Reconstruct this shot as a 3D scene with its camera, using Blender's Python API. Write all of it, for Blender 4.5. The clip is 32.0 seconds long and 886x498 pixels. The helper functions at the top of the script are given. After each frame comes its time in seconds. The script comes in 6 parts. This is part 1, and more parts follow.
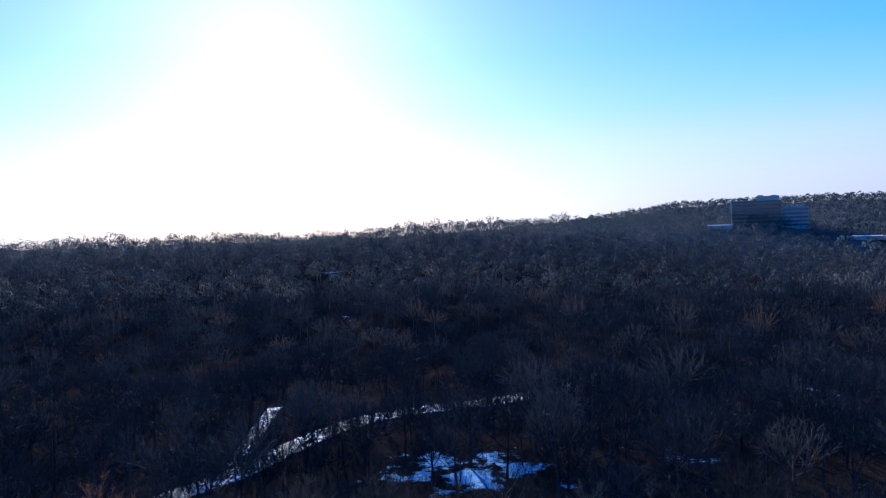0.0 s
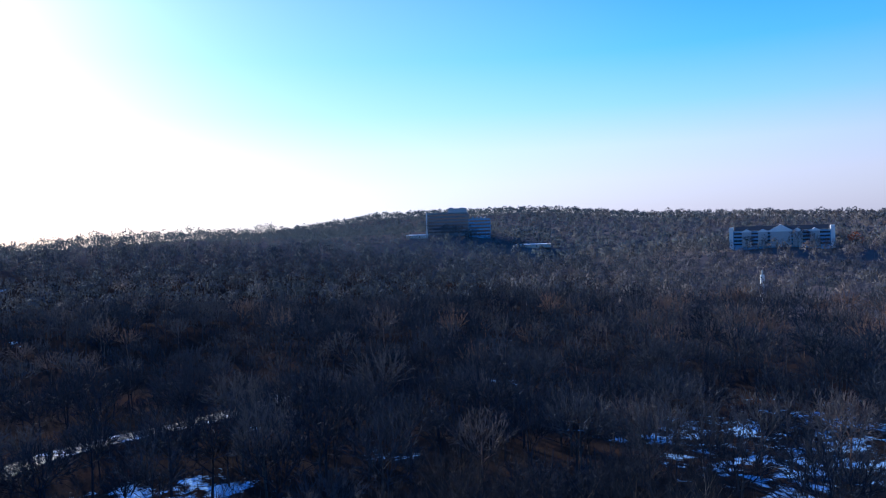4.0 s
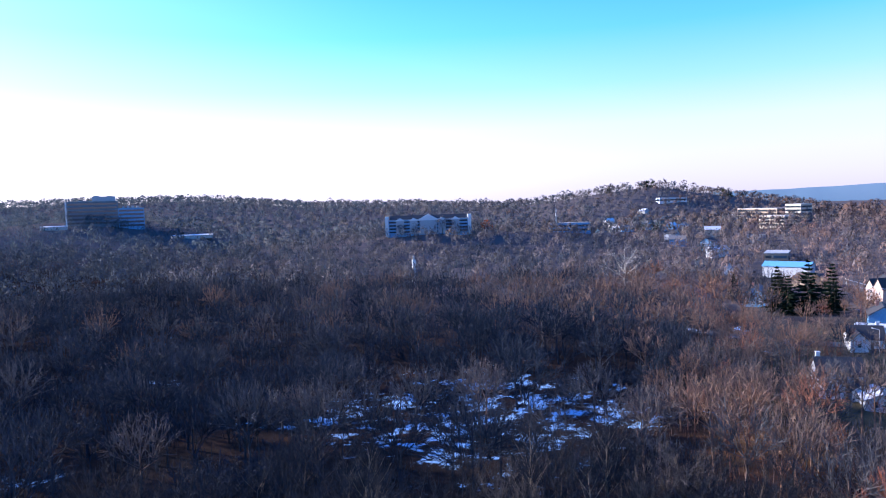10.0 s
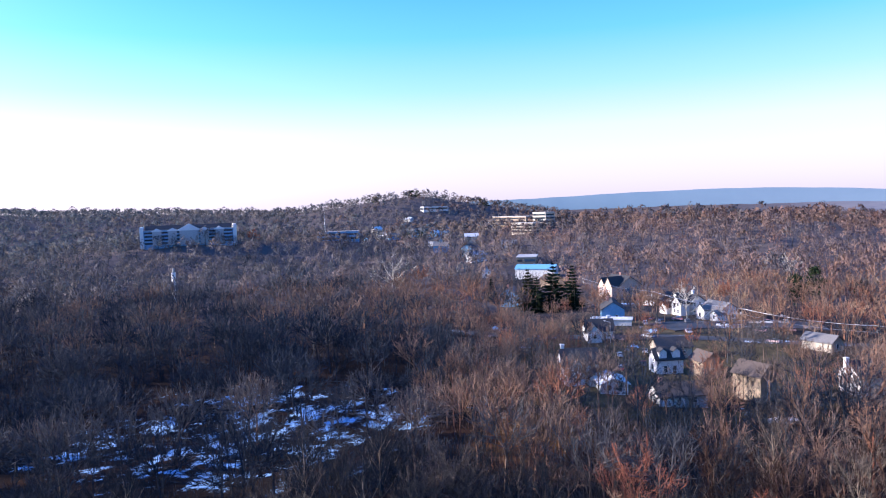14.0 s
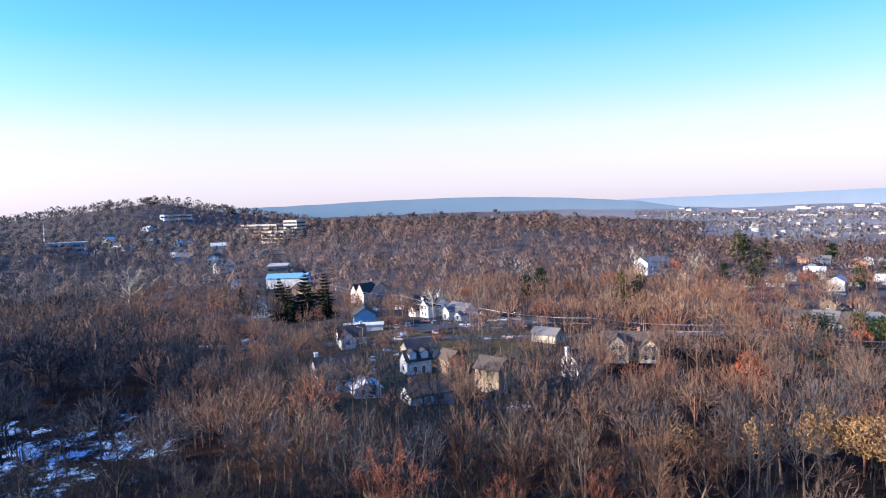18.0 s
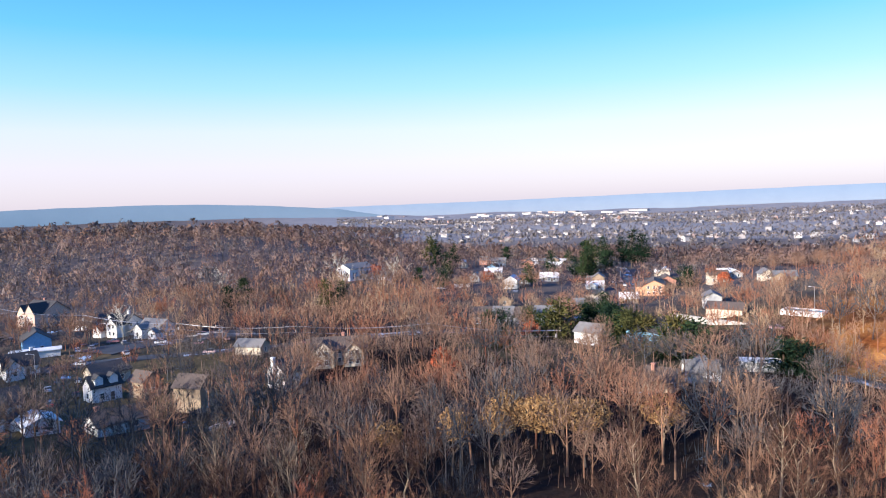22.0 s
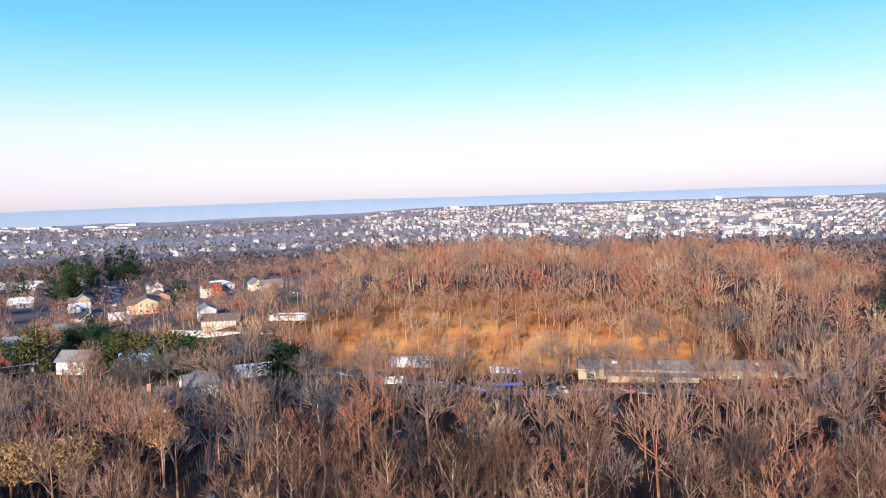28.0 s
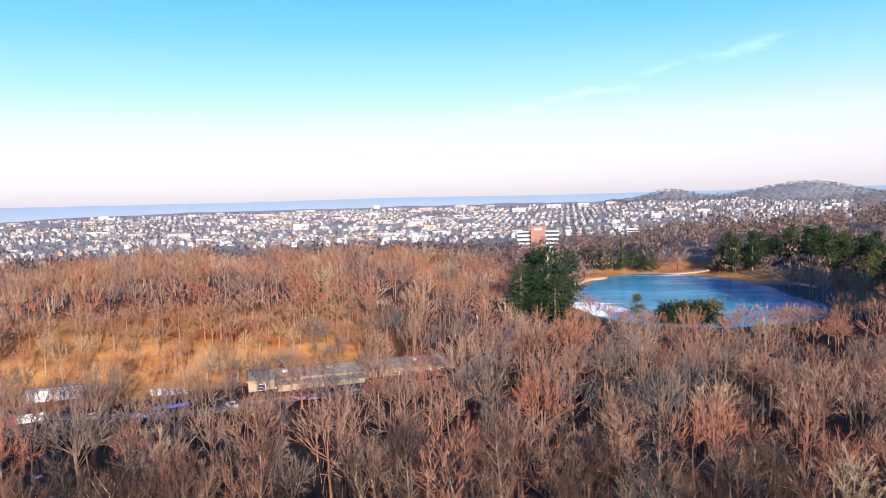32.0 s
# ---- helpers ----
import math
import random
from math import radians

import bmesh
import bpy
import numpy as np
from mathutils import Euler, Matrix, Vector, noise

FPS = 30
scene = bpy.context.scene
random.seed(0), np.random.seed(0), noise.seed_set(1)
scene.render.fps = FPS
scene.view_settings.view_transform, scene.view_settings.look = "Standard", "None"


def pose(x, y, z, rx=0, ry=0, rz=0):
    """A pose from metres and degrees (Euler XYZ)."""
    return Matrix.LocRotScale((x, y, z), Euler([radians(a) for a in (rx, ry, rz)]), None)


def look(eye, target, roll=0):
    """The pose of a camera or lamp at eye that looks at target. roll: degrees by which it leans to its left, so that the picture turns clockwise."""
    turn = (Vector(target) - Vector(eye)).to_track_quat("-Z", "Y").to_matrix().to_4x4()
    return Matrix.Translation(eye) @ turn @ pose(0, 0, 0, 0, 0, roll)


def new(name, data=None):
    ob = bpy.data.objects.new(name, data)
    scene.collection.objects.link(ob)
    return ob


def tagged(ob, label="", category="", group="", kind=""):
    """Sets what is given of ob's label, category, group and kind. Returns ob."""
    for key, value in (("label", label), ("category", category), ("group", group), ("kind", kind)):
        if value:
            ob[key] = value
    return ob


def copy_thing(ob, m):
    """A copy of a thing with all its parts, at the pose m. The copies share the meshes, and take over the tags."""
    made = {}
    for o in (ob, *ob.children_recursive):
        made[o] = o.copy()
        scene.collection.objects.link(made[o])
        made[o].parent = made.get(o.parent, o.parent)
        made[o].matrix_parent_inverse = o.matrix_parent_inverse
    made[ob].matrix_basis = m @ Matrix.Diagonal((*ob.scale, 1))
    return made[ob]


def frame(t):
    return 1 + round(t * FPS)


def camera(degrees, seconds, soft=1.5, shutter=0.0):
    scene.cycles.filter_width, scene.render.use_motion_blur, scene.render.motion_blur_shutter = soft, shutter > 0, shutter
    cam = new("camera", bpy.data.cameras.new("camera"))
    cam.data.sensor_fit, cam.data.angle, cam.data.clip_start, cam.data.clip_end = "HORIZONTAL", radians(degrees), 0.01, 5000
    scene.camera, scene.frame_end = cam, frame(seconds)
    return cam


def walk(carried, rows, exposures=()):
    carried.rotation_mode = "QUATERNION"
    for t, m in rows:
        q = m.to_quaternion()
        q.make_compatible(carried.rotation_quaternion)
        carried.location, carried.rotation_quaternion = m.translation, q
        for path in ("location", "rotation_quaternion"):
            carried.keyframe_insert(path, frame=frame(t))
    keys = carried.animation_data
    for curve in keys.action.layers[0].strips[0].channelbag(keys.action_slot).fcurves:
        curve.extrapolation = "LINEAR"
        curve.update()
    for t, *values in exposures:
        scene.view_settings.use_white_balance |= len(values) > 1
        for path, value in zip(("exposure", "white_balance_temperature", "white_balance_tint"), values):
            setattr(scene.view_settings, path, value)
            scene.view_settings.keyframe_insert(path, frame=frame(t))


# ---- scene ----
# The camera hovers 50 m over the woods and turns to the right, from the sun round to the north.
cam = camera(64.34, 32.0, soft=1.15)
PATH = [
    (0, pose(0, 0, 50, 88.32, 1.90, 9.30)),
    (0.5, pose(0, 0, 50, 90.30, 1.91, 6.37)),
    (1, pose(0, 0, 50, 91.22, 1.93, 3.48)),
    (1.5, pose(0, 0, 50, 91.29, 1.90, 0.52)),
    (2, pose(0, 0, 50, 91.02, 1.94, -2.43)),
    (2.5, pose(0, 0, 50, 90.62, 1.96, -5.43)),
    (3, pose(0, 0, 50, 90.15, 1.89, -8.38)),
    (3.5, pose(0, 0, 50, 89.42, 1.96, -11.34)),
    (4, pose(0, 0, 50, 88.34, 1.97, -14.28)),
    (4.5, pose(0, 0, 50, 87.26, 2.01, -16.91)),
    (6.5, pose(0, 0, 50, 86.64, 2.05, -25.64)),
    (7, pose(0, 0, 50, 86.63, 2.10, -27.82)),
    (7.5, pose(0, 0, 50, 86.61, 2.10, -30.04)),
    (8, pose(0, 0, 50, 86.60, 2.06, -32.20)),
    (8.5, pose(0, 0, 50, 86.60, 2.09, -34.36)),
    (9, pose(0, 0, 50, 86.58, 2.04, -36.61)),
    (9.5, pose(0, 0, 50, 86.55, 2.06, -38.83)),
    (10, pose(0, 0, 50, 86.55, 2.01, -41.11)),
    (10.5, pose(0, 0, 50, 86.55, 2.05, -43.31)),
    (11, pose(0, 0, 50, 86.54, 2.03, -45.61)),
    (11.5, pose(0, 0, 50, 86.54, 2.03, -47.91)),
    (12, pose(0, 0, 50, 86.56, 2.08, -50.30)),
    (12.5, pose(0, 0, 50, 86.55, 2.03, -52.64)),
    (13, pose(0, 0, 50, 86.58, 2.08, -55.04)),
    (13.5, pose(0, 0, 50, 86.58, 2.03, -57.40)),
    (14, pose(0, 0, 50, 86.59, 2.09, -59.75)),
    (14.5, pose(0, 0, 50, 86.56, 2.05, -62.16)),
    (16.5, pose(0, 0, 50, 86.52, 2.05, -71.75)),
    (17, pose(0, 0, 50, 86.52, 2.11, -74.17)),
    (17.5, pose(0, 0, 50, 86.51, 2.05, -76.88)),
    (18, pose(0, 0, 50, 86.51, 2.05, -79.78)),
    (18.5, pose(0, 0, 50, 86.48, 2.04, -82.85)),
    (19, pose(0, 0, 50, 86.48, 2.04, -85.81)),
    (19.5, pose(0, 0, 50, 86.46, 2.05, -88.78)),
    (20, pose(0, 0, 50, 86.44, 2.03, -91.71)),
    (20.5, pose(0, 0, 50, 86.42, 1.98, -94.72)),
    (21, pose(0, 0, 50, 86.39, 1.96, -97.68)),
    (21.5, pose(0, 0, 50, 86.37, 1.98, -100.66)),
    (22, pose(0, 0, 50, 86.34, 1.94, -103.60)),
    (22.5, pose(0, 0, 50, 86.32, 1.94, -106.58)),
    (23, pose(0, 0, 50, 86.28, 1.85, -109.82)),
    (23.5, pose(0, 0, 50, 86.28, 1.88, -113.11)),
    (24, pose(0, 0, 50, 86.24, 1.79, -116.45)),
    (24.5, pose(0, 0, 50, 86.25, 1.83, -119.75)),
    (25, pose(0, 0, 50, 86.25, 1.78, -123.10)),
    (25.5, pose(0, 0, 50, 86.25, 1.78, -126.42)),
    (27.5, pose(0, 0, 50, 86.21, 1.71, -139.91)),
    (28, pose(0, 0, 50, 86.19, 1.69, -143.30)),
    (28.5, pose(0, 0, 50, 86.18, 1.72, -146.64)),
    (29, pose(0, 0, 50, 86.17, 1.65, -150.01)),
    (29.5, pose(0, 0, 50, 86.17, 1.68, -153.35)),
    (30, pose(0, 0, 50, 86.15, 1.63, -156.70)),
    (30.5, pose(0, 0, 50, 86.16, 1.62, -160.03)),
    (31, pose(0, 0, 50, 86.15, 1.59, -163.14)),
    (31.5, pose(0, 0, 50, 86.15, 1.64, -166.56)),
    (32, pose(0, 0, 50, 86.15, 1.62, -169.99)),
]
walk(cam, PATH, [(0, 0.5, 4850, 12), (1, 0.36, 4900, 9), (4, 0.76, 5150, 11), (7, 1.27, 5200, 20), (13, 1.48, 5620, 22),
                 (20, 1.34, 6100, 13), (32, 1.27, 6200, 13)])

# ---- light ----
SUN_AZ, SUN_EL = radians(-23.0), radians(17.5)      # azimuth clockwise from +y
SKY_PART = 0.38                                     # the sky against the strong low sun
world = bpy.data.worlds.new("sky")
scene.world = world
world.use_nodes = True
wn, wl = world.node_tree.nodes, world.node_tree.links
wn.clear()
sky = wn.new("ShaderNodeTexSky")
sky.sky_type, sky.sun_disc = "NISHITA", False
sky.sun_elevation, sky.sun_rotation = SUN_EL, SUN_AZ
sky.altitude, sky.air_density, sky.dust_density, sky.ozone_density = 100, 1.0, 1.2, 1.5
sky_back = wn.new("ShaderNodeBackground")
sky_back.inputs["Strength"].default_value = 0.068 * SKY_PART
sky_out = wn.new("ShaderNodeOutputWorld")
sky_cool = wn.new("ShaderNodeMix")
sky_cool.data_type, sky_cool.blend_type = "RGBA", "MULTIPLY"
sky_cool.inputs[0].default_value, sky_cool.inputs[7].default_value = 1.0, (0.93, 0.97, 1.1, 1)
wl.new(sky.outputs[0], sky_cool.inputs[6])
wl.new(sky_cool.outputs[2], sky_back.inputs["Color"])
# a clear winter sky: pale at the horizon, deep blue overhead
sky_way = wn.new("ShaderNodeTexCoord")
sky_sep = wn.new("ShaderNodeSeparateXYZ")
wl.new(sky_way.outputs["Generated"], sky_sep.inputs[0])
sky_ramp = wn.new("ShaderNodeValToRGB")
SKY = [(0.0, (0.82, 0.72, 0.80)), (0.06, (0.90, 0.80, 0.88)), (0.105, (0.80, 0.84, 0.98)), (0.16, (0.40, 0.77, 1.0)),
       (0.23, (0.12, 0.60, 1.0)), (0.32, (0.03, 0.40, 0.95)), (0.6, (0.005, 0.25, 1.0)), (1.0, (0.0, 0.21, 0.95))]
while len(sky_ramp.color_ramp.elements) < len(SKY):
    sky_ramp.color_ramp.elements.new(0.5)
for el, (p, c) in zip(sky_ramp.color_ramp.elements, SKY):
    el.position, el.color = p, (*c, 1)
wl.new(sky_sep.outputs["Z"], sky_ramp.inputs[0])
sky_air = wn.new("ShaderNodeBackground")
sky_sum = wn.new("ShaderNodeAddShader")
wl.new(sky_back.outputs[0], sky_sum.inputs[0])
wl.new(sky_air.outputs[0], sky_sum.inputs[1])


def sky_math(kind, a, b=0.0):
    m = wn.new("ShaderNodeMath")
    m.operation = kind
    for sock, v in zip(m.inputs, (a, b)):
        if isinstance(v, (int, float)):
            sock.default_value = v
        else:
            wl.new(v, sock)
    return m.outputs[0]


def sky_range(value, lo, hi):
    m = wn.new("ShaderNodeMapRange")
    m.interpolation_type = "SMOOTHSTEP"
    m.inputs["From Min"].default_value, m.inputs["From Max"].default_value = lo, hi
    wl.new(value, m.inputs["Value"])
    return m.outputs["Result"]


# the air scatters more light forward, so the sky brightens towards the sun
sun_near = wn.new("ShaderNodeVectorMath")
sun_near.operation = "DOT_PRODUCT"
wl.new(sky_way.outputs["Generated"], sun_near.inputs[0])
sun_near.inputs[1].default_value = (math.sin(SUN_AZ) * math.cos(SUN_EL), math.cos(SUN_AZ) * math.cos(SUN_EL), math.sin(SUN_EL))
forward = sky_math("ADD", sky_math("MULTIPLY", sky_range(sun_near.outputs["Value"], 0.1, 0.85), 0.38), 1.0)
pale_air = wn.new("ShaderNodeMix")
pale_air.data_type = "RGBA"
wl.new(sky_math("MULTIPLY", sky_range(sun_near.outputs["Value"], 0.5, 0.98), 0.24), pale_air.inputs[0])
wl.new(sky_ramp.outputs[0], pale_air.inputs[6])
pale_air.inputs[7].default_value = (0.74, 0.88, 0.98, 1)
wl.new(pale_air.outputs[2], sky_air.inputs["Color"])
wl.new(sky_math("MULTIPLY", forward, 0.88 * SKY_PART), sky_air.inputs["Strength"])


# one thin wisp of cirrus over the lake
wisp_line = sky_math("SUBTRACT", sky_math("MULTIPLY", sky_sep.outputs["X"], 0.214), 0.1345)
wisp_off = sky_math("ABSOLUTE", sky_math("ADD", sky_sep.outputs["Z"], wisp_line))
wisp_stretch = wn.new("ShaderNodeMapping")
wisp_stretch.inputs["Scale"].default_value = (14, 4, 60)
wl.new(sky_way.outputs["Generated"], wisp_stretch.inputs["Vector"])
wisp_noise = wn.new("ShaderNodeTexNoise")
wisp_noise.inputs["Scale"].default_value, wisp_noise.inputs["Detail"].default_value = 1.0, 6.0
wl.new(wisp_stretch.outputs[0], wisp_noise.inputs["Vector"])
wisp = sky_math("MULTIPLY", sky_range(wisp_off, 0.014, 0.0), sky_range(wisp_noise.outputs[0], 0.47, 0.68))
wisp = sky_math("MULTIPLY", wisp, sky_range(sky_sep.outputs["Y"], -0.92, -0.965))
cirrus = wn.new("ShaderNodeBackground")
cirrus.inputs["Color"].default_value = (1.0, 0.95, 0.97, 1)
wl.new(sky_math("MULTIPLY", wisp, 0.22 * SKY_PART), cirrus.inputs["Strength"])
sky_all = wn.new("ShaderNodeAddShader")
wl.new(sky_sum.outputs[0], sky_all.inputs[0])
wl.new(cirrus.outputs[0], sky_all.inputs[1])
wl.new(sky_all.outputs[0], sky_out.inputs["Surface"])

sun_light = bpy.data.lights.new("sun", "SUN")
sun_light.energy, sun_light.angle, sun_light.color = 5.0, radians(0.6), (1.0, 0.86, 0.68)
sun_dir = Vector((math.sin(SUN_AZ) * math.cos(SUN_EL), math.cos(SUN_AZ) * math.cos(SUN_EL), math.sin(SUN_EL)))
new("sun", sun_light).matrix_world = look(sun_dir * 400, (0, 0, 0))


# ---- materials ----
def nodes_of(name):
    m = bpy.data.materials.new(name)
    m.use_nodes = True
    nt = m.node_tree
    return m, nt.nodes, nt.links, nt.nodes["Principled BSDF"]


def ramp(nodes, links, value, stops):
    r = nodes.new("ShaderNodeValToRGB")
    e = r.color_ramp.elements
    while len(e) < len(stops):
        e.new(0.5)
    for el, (p, c) in zip(e, stops):
        el.position, el.color = p, (*c, 1)
    links.new(value, r.inputs[0])
    return r.outputs[0]


def noise_of(nodes, links, scale, detail=4.0, rough=0.6, vector=None):
    n = nodes.new("ShaderNodeTexNoise")
    n.inputs["Scale"].default_value, n.inputs["Detail"].default_value, n.inputs["Roughness"].default_value = scale, detail, rough
    if vector is None:
        g = nodes.new("ShaderNodeNewGeometry")
        vector = g.outputs["Position"]
    links.new(vector, n.inputs["Vector"])
    return n.outputs[0]


def mix(nodes, links, fac, a, b, kind="MIX"):
    m = nodes.new("ShaderNodeMix")
    m.data_type, m.blend_type = "RGBA", kind
    for sock, v in ((m.inputs[0], fac), (m.inputs[6], a), (m.inputs[7], b)):
        if isinstance(v, (int, float)):
            sock.default_value = v
        elif isinstance(v, tuple):
            sock.default_value = (*v, 1)
        else:
            links.new(v, sock)
    return m.outputs[2]


def surface(name, color, rough=0.8, vary=0.25, scale=1.5, metal=0.0, bump=0.0):
    """A plain weathered surface: stains at two scales, and a little change from thing to thing."""
    m, n, l, b = nodes_of(name)
    dark = tuple(c * (1 - vary) for c in color)
    pale = tuple(min(1, c * (1 + vary * 0.6)) for c in color)
    c1 = ramp(n, l, noise_of(n, l, scale), [(0.3, dark), (0.7, pale)])
    c2 = ramp(n, l, noise_of(n, l, scale * 9), [(0.3, tuple(1 - vary * 0.6 for _ in color)), (0.7, (1, 1, 1))])
    l.new(mix(n, l, 1.0, c1, c2, "MULTIPLY"), b.inputs["Base Color"])
    b.inputs["Roughness"].default_value, b.inputs["Metallic"].default_value = rough, metal
    if bump:
        bp = n.new("ShaderNodeBump")
        bp.inputs["Strength"].default_value, bp.inputs["Distance"].default_value = bump, 0.05
        l.new(noise_of(n, l, scale * 6), bp.inputs["Height"])
        l.new(bp.outputs[0], b.inputs["Normal"])
    return m


def tinted(name, stops, rough=0.9, source="tint", grain=0.3, gaps=0.0, through_light=0.0):
    """Colour by each plant's own number: the tint stored on the mesh, or the object's random number."""
    m, n, l, b = nodes_of(name)
    if source == "tint":
        a = n.new("ShaderNodeAttribute")
        a.attribute_name = "tint"
        v = a.outputs["Fac"]
    elif source == "island":
        v = n.new("ShaderNodeNewGeometry").outputs["Random Per Island"]
    else:
        v = n.new("ShaderNodeObjectInfo").outputs["Random"]
    c = ramp(n, l, v, stops)
    g = ramp(n, l, noise_of(n, l, 1.3), [(0.25, (1 - grain,) * 3), (0.75, (1 + grain * 0.5,) * 3)])
    colour = mix(n, l, 1.0, c, g, "MULTIPLY")
    l.new(colour, b.inputs["Base Color"])
    b.inputs["Roughness"].default_value = rough
    b.inputs["Specular IOR Level"].default_value = 0.05
    b.inputs["Alpha"].default_value = 1 - gaps          # a spray of thin twigs lets light between them
    if through_light:
        thin, both = n.new("ShaderNodeBsdfTranslucent"), n.new("ShaderNodeMixShader")
        l.new(colour, thin.inputs["Color"])
        both.inputs[0].default_value = through_light
        l.new(b.outputs[0], both.inputs[1])
        l.new(thin.outputs[0], both.inputs[2])
        l.new(both.outputs[0], n["Material Output"].inputs["Surface"])
    return m


# Low tints are shadow blue: shade is put into the twigs' colour.
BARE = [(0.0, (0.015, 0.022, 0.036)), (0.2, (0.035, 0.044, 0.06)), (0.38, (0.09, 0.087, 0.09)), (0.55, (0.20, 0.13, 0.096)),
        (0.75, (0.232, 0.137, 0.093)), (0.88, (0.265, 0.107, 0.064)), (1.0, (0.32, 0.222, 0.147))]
# Distance haze is put into these colours: paler and bluer than BARE.
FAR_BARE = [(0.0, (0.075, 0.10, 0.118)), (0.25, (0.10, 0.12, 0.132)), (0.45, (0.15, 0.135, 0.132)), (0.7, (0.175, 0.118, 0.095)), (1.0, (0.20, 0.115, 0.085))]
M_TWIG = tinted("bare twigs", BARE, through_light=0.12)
M_TWIG_FAR = tinted("haze-grey twigs of distant woods", FAR_BARE, through_light=0.34)
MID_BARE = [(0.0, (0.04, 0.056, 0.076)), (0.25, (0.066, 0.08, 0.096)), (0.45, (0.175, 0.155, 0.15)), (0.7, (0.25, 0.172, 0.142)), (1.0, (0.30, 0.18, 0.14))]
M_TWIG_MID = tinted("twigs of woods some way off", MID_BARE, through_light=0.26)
# The dark blue end stands for shade on near trees towards the sun.
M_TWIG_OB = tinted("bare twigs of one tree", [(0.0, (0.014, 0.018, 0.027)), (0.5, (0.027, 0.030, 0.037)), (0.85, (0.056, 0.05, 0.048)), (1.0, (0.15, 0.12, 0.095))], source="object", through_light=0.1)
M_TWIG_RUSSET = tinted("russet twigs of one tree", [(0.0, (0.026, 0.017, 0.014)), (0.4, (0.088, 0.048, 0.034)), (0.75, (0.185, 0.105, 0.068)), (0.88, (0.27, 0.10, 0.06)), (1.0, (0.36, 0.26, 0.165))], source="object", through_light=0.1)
# Valley and far hill twigs carry painted haze, pale grey and blue.
M_TWIG_HAZE = tinted("hazed twigs in the valley", [(0.0, (0.15, 0.145, 0.15)), (0.6, (0.21, 0.19, 0.185)), (1.0, (0.24, 0.19, 0.165))], gaps=0.2)
M_TWIG_HILL = tinted("haze-blue twigs of the farthest hills", [(0.0, (0.115, 0.14, 0.155)), (1.0, (0.16, 0.165, 0.17))], grain=0.15)
M_BARK = tinted("grey bark", [(0.0, (0.04, 0.033, 0.03)), (0.5, (0.10, 0.078, 0.06)), (0.8, (0.21, 0.165, 0.12)), (1.0, (0.42, 0.34, 0.24))], source="object")
M_PALE_BARK = surface("pale sycamore bark", (0.46, 0.42, 0.34), 0.85)
M_NEEDLE = tinted("dark pine needles", [(0.0, (0.011, 0.024, 0.015)), (0.5, (0.019, 0.036, 0.017)), (0.8, (0.038, 0.052, 0.02)), (1.0, (0.085, 0.074, 0.026))], source="object")
M_SPRUCE = tinted("dark spruce needles", [(0.0, (0.011, 0.021, 0.014)), (0.6, (0.022, 0.030, 0.016)), (1.0, (0.042, 0.040, 0.020))], source="object")
M_OAKLEAF = tinted("dry tan leaves", [(0.0, (0.14, 0.075, 0.03)), (0.5, (0.27, 0.155, 0.065)), (1.0, (0.42, 0.27, 0.13))], source="island")
M_WHITE = surface("white siding", (0.64, 0.64, 0.64), 0.6, 0.12)
M_CREAM = surface("cream siding", (0.46, 0.40, 0.32), 0.65, 0.15)
M_TAN = surface("tan siding", (0.28, 0.21, 0.145), 0.7, 0.15)
M_GREY = surface("grey siding", (0.36, 0.37, 0.38), 0.7, 0.15)
M_SLATE = surface("dark grey-blue cladding", (0.13, 0.17, 0.20), 0.6, 0.2, 0.4)
M_BLUE = surface("blue-grey siding", (0.15, 0.32, 0.50), 0.65, 0.15)
M_BRICK = surface("red brick wall", (0.36, 0.175, 0.13), 0.85, 0.2, 3.0)
M_BROWN_BRICK = surface("brown-red tower brick", (0.24, 0.115, 0.085), 0.85, 0.2, 2.0)
M_PINK = surface("pale pink brick", (0.50, 0.36, 0.29), 0.85, 0.2, 2.0)
M_PEACH = surface("orange stucco", (0.50, 0.27, 0.16), 0.8, 0.12)
M_CONCRETE = surface("pale concrete", (0.42, 0.40, 0.37), 0.85, 0.18, 0.6)
M_SHINGLE = surface("dark asphalt shingles", (0.036, 0.035, 0.038), 0.9, 0.3, 2.5)
M_SHINGLE_BROWN = surface("brown asphalt shingles", (0.095, 0.072, 0.06), 0.9, 0.3, 2.5)
M_SHINGLE_GREY = surface("weathered grey shingles", (0.16, 0.155, 0.155), 0.9, 0.25, 2.5)
M_ROOF_WHITE = surface("white membrane roof", (0.60, 0.60, 0.60), 0.7, 0.12)
M_ROOF_BLUE = surface("blue metal roof", (0.16, 0.38, 0.60), 0.4, 0.12)
M_TRIM = surface("white trim", (0.78, 0.77, 0.75), 0.5, 0.08)
M_DOOR = surface("dark painted door", (0.10, 0.07, 0.06), 0.5, 0.2)
M_METAL = surface("galvanised metal", (0.45, 0.45, 0.46), 0.4, 0.15, metal=0.8)
M_POLE = surface("weathered pole wood", (0.20, 0.15, 0.11), 0.9, 0.3, 4.0)
M_ASPHALT = surface("worn asphalt", (0.055, 0.055, 0.06), 0.85, 0.35, 0.15)
M_CAR = tinted("car paint", [(0.0, (0.03, 0.03, 0.035)), (0.3, (0.5, 0.5, 0.52)), (0.6, (0.72, 0.72, 0.72)), (0.85, (0.30, 0.03, 0.03)), (1.0, (0.06, 0.12, 0.28))], 0.25, "object", 0.05)
M_GRAVEL = surface("brown roof gravel", (0.33, 0.24, 0.16), 0.95, 0.35, 0.5)
